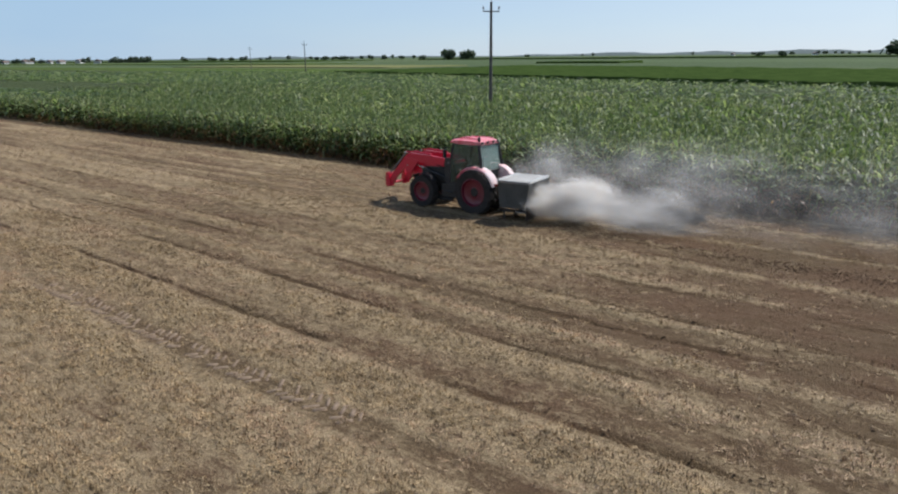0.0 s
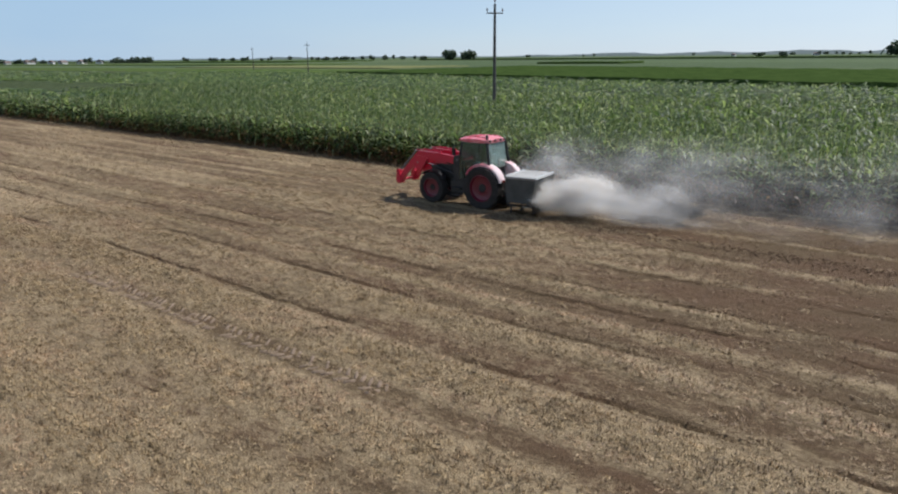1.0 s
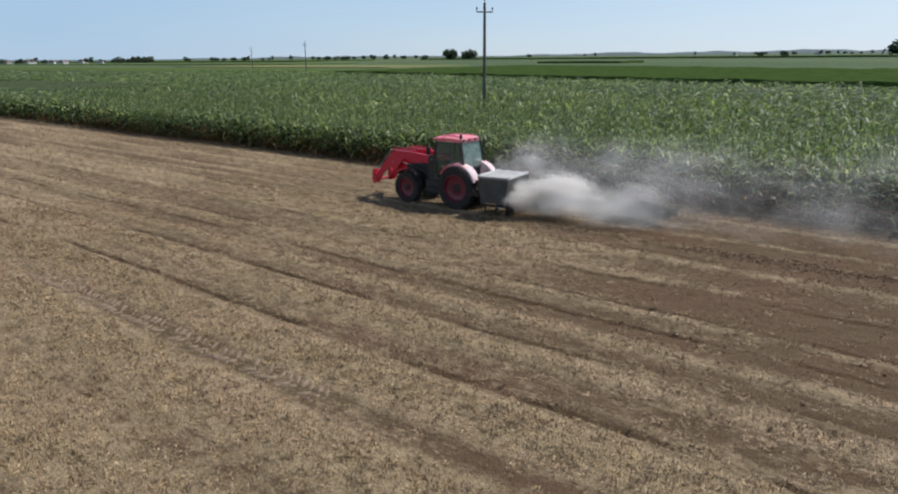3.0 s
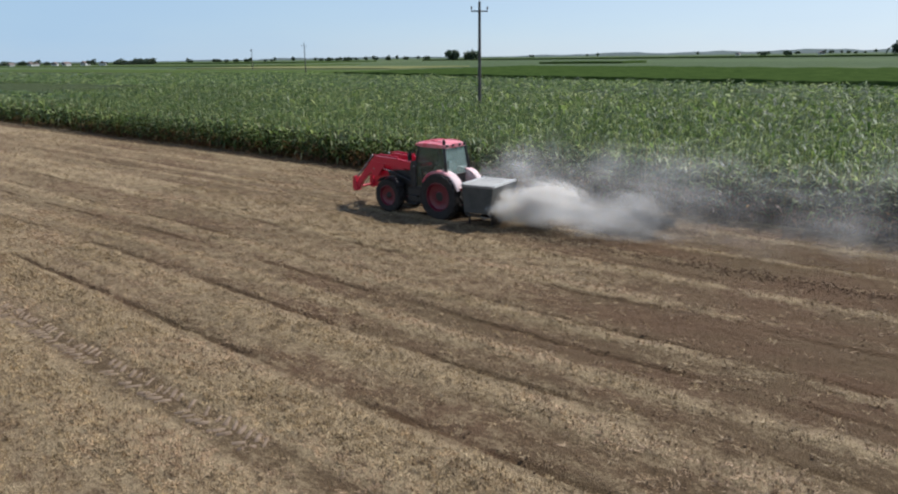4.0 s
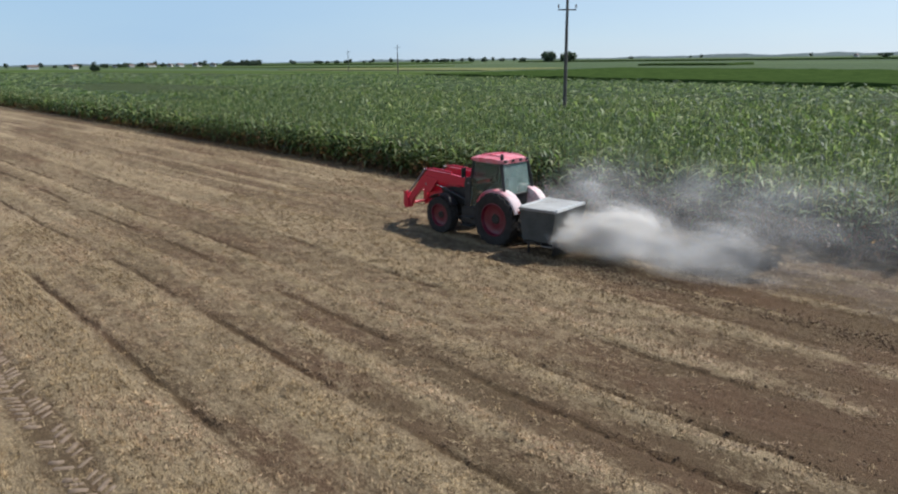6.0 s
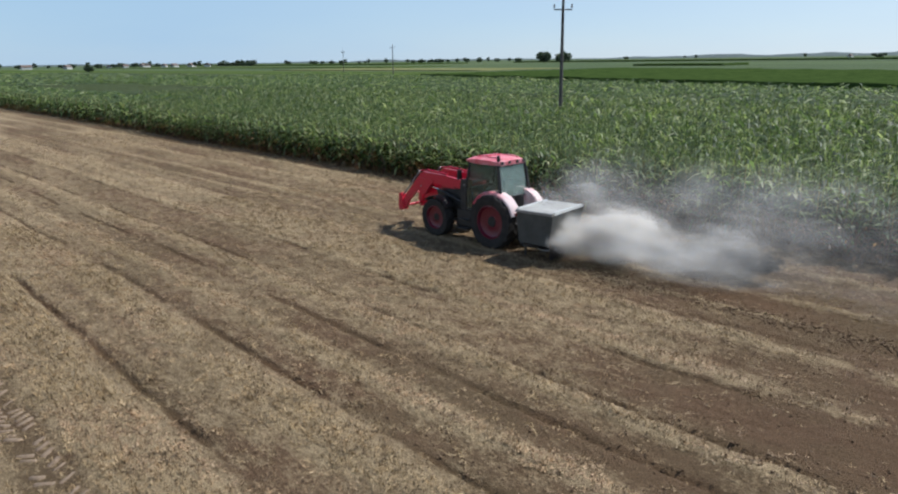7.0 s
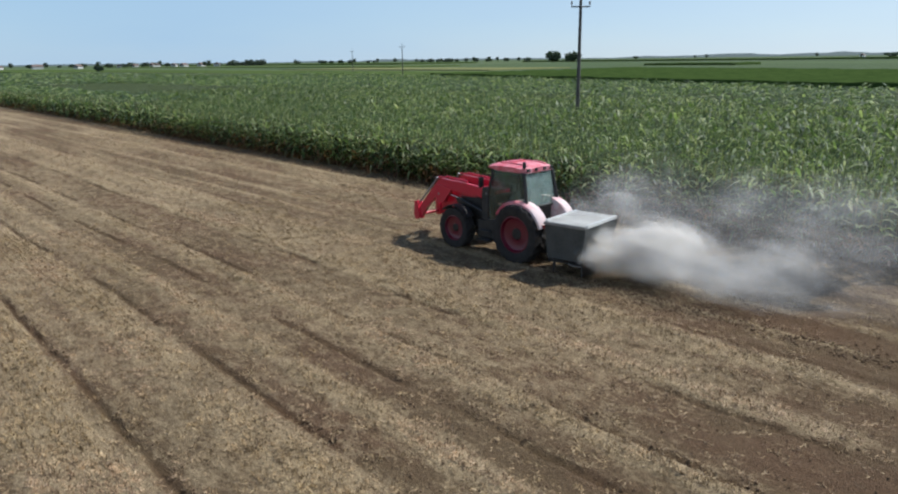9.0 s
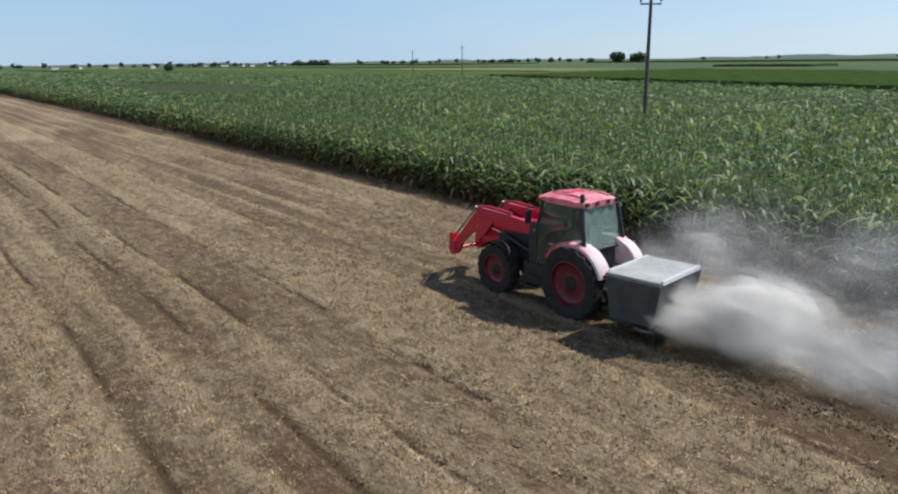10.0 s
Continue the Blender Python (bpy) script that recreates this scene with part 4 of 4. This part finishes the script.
bar(bm, [(0.3, 0, 1.1), (1.1, 0, 1.15)], 0.03)
part("top_link", bm, M_CAST, tractor)

# front loader
ARM = [(-1.32, 1.88), (-2.3, 1.95), (-3.32, 1.98), (-3.46, 1.9), (-4.26, 1.06), (-4.46, 0.8), (-4.46, 0.66), (-4.26, 0.62), (-4.06, 0.94), (-3.3, 1.62), (-2.3, 1.66), (-1.4, 1.6)]
for side in (-1, 1):
    y = side * 0.52
    bm = bmesh.new()
    prism(bm, ARM, y - 0.06, y + 0.06)
    arm = part("loader_arm", bm, M_RED, tractor, "red bent loader boom", bevel=0.012)
    bm = bmesh.new()
    prism(bm, [(-1.5, 0.95), (-1.28, 0.95), (-1.15, 1.7), (-1.2, 1.93), (-1.5, 1.93), (-1.55, 1.7)], y - 0.09, y + 0.09)
    part("loader_mast", bm, M_CAST, tractor, "dark dusty loader mast", bevel=0.012)
    bm = bmesh.new()
    prism(bm, [(-2.8, 1.72), (-3.52, 1.8), (-3.66, 1.56), (-3.46, 1.22), (-3.24, 1.22), (-3.0, 1.48)], y - 0.085, y - 0.062)
    prism(bm, [(-2.8, 1.72), (-3.52, 1.8), (-3.66, 1.56), (-3.46, 1.22), (-3.24, 1.22), (-3.0, 1.48)], y + 0.062, y + 0.085)
    part("knee_plate", bm, M_RED, arm, "red welded knee plate", bevel=0.005)
    bm = bmesh.new()
    tube(bm, (-1.6, y, 1.2), (-2.6, y, 1.46), 0.045, seg=12)
    tube(bm, (-1.36, y, 1.14), (-1.62, y, 1.2), 0.05, seg=12)
    part("lift_cylinder", bm, M_BLACK, tractor, "black hydraulic lift cylinder", True)
    bm = bmesh.new()
    tube(bm, (-2.6, y, 1.46), (-3.3, y, 1.6), 0.024, seg=10)
    part("lift_rod", bm, M_CHROME, tractor, "bright cylinder rod", True)
    bm = bmesh.new()
    tube(bm, (-2.2, y, 1.99), (-3.1, y, 2.04), 0.04, seg=12)
    tube(bm, (-3.1, y, 2.04), (-3.5, y, 2.0), 0.022, seg=10)
    part("tilt_cylinder", bm, M_RED, arm, "dusty red tilt cylinder", True)
    bm = bmesh.new()
    bar(bm, [(-3.5, y, 2.0), (-4.2, y, 1.28), (-4.46, y, 1.02)], 0.028)
    part("tilt_link", bm, M_STEEL, arm)
    bm = bmesh.new()
    prism(bm, [(-4.3, 0.58), (-4.5, 0.54), (-4.58, 0.68), (-4.54, 1.12), (-4.42, 1.14), (-4.36, 0.88)], y - 0.11, y + 0.11)
    part("tool_carrier", bm, M_RED, tractor, "red quick hitch plate", bevel=0.01)
bm = bmesh.new()
tube(bm, (-4.46, -0.52, 0.68), (-4.46, 0.52, 0.68), 0.05, seg=12)
tube(bm, (-4.48, -0.52, 1.05), (-4.48, 0.52, 1.05), 0.035, seg=12)
part("carrier_tube", bm, M_RED, tractor, "", True)
bm = bmesh.new()
tube(bm, (-3.55, -0.52, 1.6), (-3.55, 0.52, 1.6), 0.07, seg=12)
part("cross_tube", bm, M_RED, tractor, "red loader cross tube", True)

for side in (-1, 1):
    bm = bmesh.new()
    pts = [(-1.5, 0.43, 1.5), (-1.9, 0.42, 1.58), (-2.4, 0.43, 1.72), (-2.9, 0.44, 1.72), (-3.2, 0.45, 1.86)]
    bar(bm, [(x, side * y, z) for x, y, z in pts], 0.014)
    bar(bm, [(x, side * (y - 0.035), z - 0.03) for x, y, z in pts], 0.014)
    part("hydraulic_hose", bm, M_RUBBER, tractor, "black hydraulic hoses along the boom")
    for x, z in ((-1.36, 1.76), (-3.4, 1.5), (-4.36, 0.7), (-3.5, 1.98)):
        bm = bmesh.new()
        tube(bm, (x, side * 0.43, z), (x, side * 0.62, z), 0.035, seg=10)
        part("pivot_pin", bm, M_STEEL, tractor, "bright steel pivot pin", True)

# ---- hopper spreader on the rear linkage ----
spreader = thing("lime_spreader", 1.72, -0.2, 0.0, "dark grey hopper spreader with pale powdered cover behind tractor", "spreader", rz=7)
bm = bmesh.new()
top = [(-0.56, -0.96), (0.62, -0.96), (0.62, 0.72), (-0.56, 0.72)]
bot = [(-0.5, -0.9), (0.47, -0.9), (0.47, 0.66), (-0.5, 0.66)]
a = [bm.verts.new((x, y, 1.42)) for x, y in top]
b = [bm.verts.new((x, y, 1.24)) for x, y in [(px * 0.985, py * 0.99) for px, py in top]]
c = [bm.verts.new((x, y, 0.5)) for x, y in bot]
for p, q in ((a, b), (b, c)):
    for i in range(4):
        j = (i + 1) % 4
        bm.faces.new((p[i], q[i], q[j], p[j]))
bm.faces.new(c)
bm.faces.new(a[::-1])
part("hopper", bm, M_HOPPER, spreader, "dark grey sheet steel hopper", bevel=0.02)
for y in (-0.94, 0.7):
    bm = bmesh.new()
    box(bm, (-0.58, y - 0.05, 1.38), (0.62, y + 0.05, 1.44))
    part("rim_rail", bm, M_STEEL, spreader, "pale steel rim rail", bevel=0.008)
for x in (-0.56, 0.61):
    bm = bmesh.new()
    box(bm, (x - 0.03, -0.885, 1.4), (x + 0.03, 0.645, 1.485))
    part("rim_rail", bm, M_LENS, spreader, "bright powdered rim rail", bevel=0.008)
bm = bmesh.new()
nn = 12
gridv = [[bm.verts.new((-0.57 + 1.18 * i / nn, -0.95 + 1.66 * j / nn, 1.455 + 0.012 * math.sin(i * 1.7) * math.sin(j * 1.3) + 0.01 * math.sin(j * 0.8))) for j in range(nn + 1)] for i in range(nn + 1)]
for i in range(nn):
    for j in range(nn):
        bm.faces.new((gridv[i][j], gridv[i + 1][j], gridv[i + 1][j + 1], gridv[i][j + 1]))
ex = bmesh.ops.extrude_edge_only(bm, edges=[e for e in bm.edges if e.is_boundary])
for v in [g for g in ex["geom"] if isinstance(g, bmesh.types.BMVert)]:
    v.co.z -= 0.05
part("cover", bm, M_LID, spreader, "pale powdered tarpaulin cover", True)
bm = bmesh.new()
box(bm, (0.485, -0.86, 0.12), (0.51, 0.62, 0.56))
part("rear_apron", bm, M_BLACK, spreader, "black rubber rear apron")
bm = bmesh.new()
for y in (-0.55, 0.35):
    box(bm, (-0.66, y - 0.05, 0.3), (-0.56, y + 0.05, 1.25))
    box(bm, (-0.66, y - 0.05, 0.3), (0.4, y + 0.05, 0.38))
box(bm, (-0.66, -0.65, 0.55), (-0.58, 0.45, 0.65))
part("hitch_frame", bm, M_CAST, spreader, "dark steel hitch frame", bevel=0.008)
for y in (-0.55, 0.35):
    bm = bmesh.new()
    tube(bm, (0.25, y, 0.34), (0.25, y, 0.38), 0.28, seg=20)
    tube(bm, (0.25, y, 0.38), (0.25, y, 0.5), 0.06, seg=10)
    part("spinner_disc", bm, M_STEEL, spreader)
for y in (-0.55, 0.35):
    bm = bmesh.new()
    tube(bm, (-0.5, y, 0.0), (-0.5, y, 0.32), 0.035, seg=10)
    box(bm, (-0.58, y - 0.08, 0.0), (-0.42, y + 0.08, 0.02))
    part("support_leg", bm, M_CAST, spreader)


# ---- dust ----
def dust_cloud(seed):
    """Puffs of nested lumpy shells, each thicker towards its heart, drifting off behind the spreader into the maize."""
    r = np.random.default_rng(seed)
    bm = bmesh.new()
    bmesh.ops.create_icosphere(bm, subdivisions=2, radius=1.0)
    sv = np.array([v.co[:] for v in bm.verts])
    sf = np.array([[v.index for v in f.verts] for f in bm.faces])
    bm.free()
    vs, fs, hs, base = [], [], [], 0
    puffs = []
    for k in range(30):  # the thick jet
        s = -0.1 + 5.6 * (k / 29) ** 1.3
        puffs.append((2.6 + s, -0.1 + 0.18 * s + r.normal(0, 0.3 + 0.05 * s), 0.64 + 0.05 * s + r.normal(0, 0.16 + 0.05 * s), 0.5 + 0.12 * s, 0.13 * math.exp(-s / 2.3) + 0.007))
    for k in range(8):  # thrown up at the hopper's back edge
        puffs.append((2.4 + 0.22 * k, -0.5 + 0.18 * k + r.normal(0, 0.15), 1.08 + r.normal(0, 0.14), 0.42 + 0.06 * k, 0.2))
        puffs.append((2.5 + 0.12 * k, -0.8 + 0.2 * k, 0.7 + 0.06 * k, 0.4, 0.2))
    for k in range(22):  # a veil that rises behind the cab
        s = 5.0 * k / 21
        puffs.append((1.2 + s, 1.0 + 0.3 * s + r.normal(0, 0.45), 1.75 + r.normal(0, 0.42), 0.75 + r.uniform(0, 0.4), 0.05 * math.exp(-s / 3.5) * r.uniform(0.4, 1.5)))
    for k in range(36):  # the trail along the ground
        s = 3.0 + 22 * (k / 35) ** 1.3
        puffs.append((2.35 + s, 0.8 + 0.1 * s + r.normal(0, 0.7), 0.35 + abs(r.normal(0, 0.25)), 0.9 + 0.02 * s, 0.036 * math.exp(-s / 12.0) * r.uniform(0.5, 1.5)))
    for k in range(50):  # wisps that hang before the maize and rise over its edge
        s = -0.5 + 21 * (k / 49) ** 1.15
        puffs.append((1.9 + s, 2.6 + 0.15 * s + r.normal(0, 0.9), 1.3 + r.normal(0, 0.6), 1.0 + 0.025 * s + r.uniform(0, 0.4), 0.021 * math.exp(-s / 15.0) * r.uniform(0.2, 1.8)))
    shells = [(1.0, 0.05), (0.9, 0.1), (0.8, 0.17), (0.69, 0.26), (0.58, 0.36), (0.46, 0.45), (0.33, 0.5), (0.2, 0.5)]
    for x, y, z, size, dense in puffs:
        stretch = np.array([r.uniform(1.1, 1.8), r.uniform(0.85, 1.15), r.uniform(0.65, 1.0)])
        for rad, hh in shells:
            seedk = int(r.integers(1, 9999))
            lump = 1 + 0.34 * wave(sv[:, 0] * 2 + sv[:, 2], sv[:, 1] * 2 - sv[:, 2] * 1.3, seedk, 4, 0.24, 0.65)
            p = sv * lump[:, None] * rad * size * stretch + [x, y, z] + r.normal(0, 0.07, 3) * size
            p[:, 2] = np.maximum(p[:, 2], 0.03 + 0.05 * rad)
            vs.append(p), fs.append(sf + base), hs.append(np.full(len(p), hh * dense * 1.25))
            base += len(p)
    return np.concatenate(vs), np.concatenate(fs), np.concatenate(hs)


dv, df, dh = dust_cloud(5)
dust = raw("dust_cloud", dv, df, M_DUST, True)
at = dust.data.attributes.new("heart", "FLOAT", "POINT")
at.data.foreach_set("value", dh.astype(np.float32))
tagged(dust, "pale drifting dust hanging behind the spreader", "dust", kind="stuff")


# ---- overhead line ----
def pole(x, y, height, arm_turn, label):
    ob = thing("utility_pole", x, y, 0, label, "utility pole", "overhead line poles")
    bm = bmesh.new()
    tube(bm, (0, 0, 0), (0, 0, height), 0.17, 0.1, 14)
    part("shaft", bm, M_POLE, ob, "dark weathered pole shaft", True)
    c, s = math.cos(arm_turn), math.sin(arm_turn)
    zc = height - 0.75
    bm = bmesh.new()
    tube(bm, (-0.72 * c, -0.72 * s, zc), (0.72 * c, 0.72 * s, zc), 0.055, seg=8)
    part("crossarm", bm, M_STEEL, ob, "steel crossarm")
    for k in (-1, 1):
        bm = bmesh.new()
        px, py = k * 0.7 * c, k * 0.7 * s
        tube(bm, (px, py, zc), (px, py, zc + 0.2), 0.02, seg=8)
        tube(bm, (px, py, zc + 0.16), (px, py, zc + 0.3), 0.075, 0.06, 12)
        tube(bm, (px, py, zc + 0.3), (px, py, zc + 0.4), 0.055, 0.045, 12)
        part("insulator", bm, M_PORCELAIN, ob, "dark porcelain insulator", True)
    bm = bmesh.new()
    tube(bm, (0, 0, height), (0, 0, height + 0.2), 0.02, seg=8)
    tube(bm, (0, 0, height + 0.14), (0, 0, height + 0.4), 0.075, 0.05, 12)
    part("insulator", bm, M_PORCELAIN, ob, "dark porcelain insulator", True)
    return ob


ARM_TURN = math.atan2(0.82, 0.57)
pole(-21.3, 30.0, 9.9, ARM_TURN, "dark utility pole with steel crossarm standing in maize")
pole(-157, 124, 9.9, ARM_TURN, "distant dark utility pole standing in green fields")
pole(-247, 170, 9.9, ARM_TURN, "distant dark utility pole standing in green fields")


# ---- trees, houses and hills along the horizon ----
def tree(height, width, seed, clumps=46):
    ob = thing("tree", 0, 0, 0, "dark green broadleaf tree on the flat horizon", "tree", "trees on the horizon")
    r = np.random.default_rng(seed)
    bm = bmesh.new()
    tube(bm, (0, 0, -0.05), (0.1, 0, height * 0.45), height * 0.035, height * 0.02, 8)
    for k in range(4):
        a = k * 1.6 + r.uniform(0, 1)
        tube(bm, (0.1, 0, height * 0.38), (math.cos(a) * width * 0.28, math.sin(a) * width * 0.28, height * (0.6 + 0.06 * k)), height * 0.018, height * 0.008, 6)
    part("trunk", bm, M_BARK, ob, "brown trunk and limbs")
    vs = []
    for _ in range(clumps):
        d = r.normal(0, 1, 3)
        d /= np.linalg.norm(d)
        c = d * np.array([width / 2, width / 2, height * 0.36]) * r.uniform(0.45, 1.0) ** 0.6 + [0, 0, height * 0.6]
        k = 14
        p = c + r.normal(0, 1, (k, 3)) * width * 0.075
        t = r.normal(0, 1, (k, 4, 3)) * width * 0.05
        t[:, 2:] = -t[:, :2] + 0.3 * t[:, 2:]
        vs.append((p[:, None] + t).reshape(-1, 3))
    v = np.concatenate(vs)
    v[:, 2] = np.maximum(v[:, 2], height * 0.12)
    crown = raw("crown", v, np.arange(len(v)).reshape(-1, 4), M_TREE)
    crown.parent = ob
    return ob


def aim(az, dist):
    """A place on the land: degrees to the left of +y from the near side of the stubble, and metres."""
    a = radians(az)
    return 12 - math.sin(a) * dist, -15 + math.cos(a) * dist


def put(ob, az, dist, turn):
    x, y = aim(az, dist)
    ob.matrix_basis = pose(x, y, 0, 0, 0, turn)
    return ob


rt = random.Random(4)
KINDS = [tree(7, 7, 1), tree(5.5, 8, 2), tree(9, 7, 3), tree(4.5, 6, 4), tree(6, 11, 5)]
big_a, big_b = tree(12.5, 17, 6, 80), tree(11, 18, 7, 80)
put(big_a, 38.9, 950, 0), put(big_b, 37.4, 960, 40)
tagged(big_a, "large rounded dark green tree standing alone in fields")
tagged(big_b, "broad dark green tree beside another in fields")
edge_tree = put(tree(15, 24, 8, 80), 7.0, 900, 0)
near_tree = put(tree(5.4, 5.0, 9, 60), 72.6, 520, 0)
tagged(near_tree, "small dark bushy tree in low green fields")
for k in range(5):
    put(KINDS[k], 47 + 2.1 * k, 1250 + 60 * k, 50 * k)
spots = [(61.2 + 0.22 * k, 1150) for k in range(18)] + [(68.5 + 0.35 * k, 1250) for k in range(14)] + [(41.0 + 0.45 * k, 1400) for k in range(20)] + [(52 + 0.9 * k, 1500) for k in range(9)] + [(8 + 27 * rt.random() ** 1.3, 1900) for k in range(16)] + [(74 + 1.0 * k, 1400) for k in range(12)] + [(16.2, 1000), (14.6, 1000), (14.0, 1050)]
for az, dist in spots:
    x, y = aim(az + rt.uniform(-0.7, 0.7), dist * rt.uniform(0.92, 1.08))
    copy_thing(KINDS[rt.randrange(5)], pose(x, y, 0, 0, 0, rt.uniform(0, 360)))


def house(w, d, h):
    ob = thing("farmhouse", 0, 0, 0, "white rendered farmhouse with tiled roof in distant village", "house", "village houses")
    bm = bmesh.new()
    box(bm, (-w / 2, -d / 2, -0.05), (w / 2, d / 2, h))
    part("wall", bm, M_WALL, ob, "white rendered wall")
    bm = bmesh.new()
    prism(bm, [(-w / 2 - 0.4, h), (0, h + w * 0.38), (w / 2 + 0.4, h), (w / 2 + 0.4, h + 0.15), (0, h + w * 0.38 + 0.2), (-w / 2 - 0.4, h + 0.15)], -d / 2 - 0.4, d / 2 + 0.4)
    prism(bm, [(-w / 2, h - 0.01), (0, h + w * 0.37), (w / 2, h - 0.01)], -d / 2 + 0.02, d / 2 - 0.02)
    part("roof", bm, M_TILE, ob, "grey brown tiled gable roof")
    for k in range(3):
        bm = bmesh.new()
        x = -w / 2 + w * (k + 0.75) / 3.5
        box(bm, (x - 0.6, -d / 2 - 0.06, 1.0), (x + 0.6, -d / 2 + 0.05, 2.3))
        part("window", bm, M_PANE, ob, "dark window")
    return ob


homes = [house(7, 9, 2.8), house(8, 13, 3.0), house(6, 7, 2.6)]
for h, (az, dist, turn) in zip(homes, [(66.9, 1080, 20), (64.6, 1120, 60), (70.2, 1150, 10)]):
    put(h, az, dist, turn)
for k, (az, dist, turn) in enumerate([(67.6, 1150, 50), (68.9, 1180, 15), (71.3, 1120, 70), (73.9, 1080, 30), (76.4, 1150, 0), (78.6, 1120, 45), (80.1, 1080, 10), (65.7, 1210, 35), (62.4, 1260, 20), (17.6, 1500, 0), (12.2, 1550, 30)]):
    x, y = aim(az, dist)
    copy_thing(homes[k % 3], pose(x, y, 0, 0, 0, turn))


def ridge(name, az0, az1, dist, height, seed, label):
    """A low wooded rise at the horizon."""
    n = 90
    r = np.random.default_rng(seed)
    az = np.linspace(az0, az1, n)
    fade = np.sin(np.linspace(0, math.pi, n)) ** 0.6
    h = height * fade * (0.75 + 0.35 * wave(az * 3, az * 0, seed, 4, 0.06)) + r.uniform(0, 1.2, n) * fade
    rows = []
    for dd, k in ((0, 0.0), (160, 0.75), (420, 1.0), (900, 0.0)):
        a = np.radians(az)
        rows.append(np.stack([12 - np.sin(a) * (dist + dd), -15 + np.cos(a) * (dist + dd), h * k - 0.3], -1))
    v = np.concatenate(rows)
    ids = np.arange(4 * n).reshape(4, n)
    f = np.stack([ids[:-1, :-1], ids[:-1, 1:], ids[1:, 1:], ids[1:, :-1]], -1).reshape(-1, 4)
    return tagged(raw(name, v, f, M_HILL, True), label, "hill", kind="structure")


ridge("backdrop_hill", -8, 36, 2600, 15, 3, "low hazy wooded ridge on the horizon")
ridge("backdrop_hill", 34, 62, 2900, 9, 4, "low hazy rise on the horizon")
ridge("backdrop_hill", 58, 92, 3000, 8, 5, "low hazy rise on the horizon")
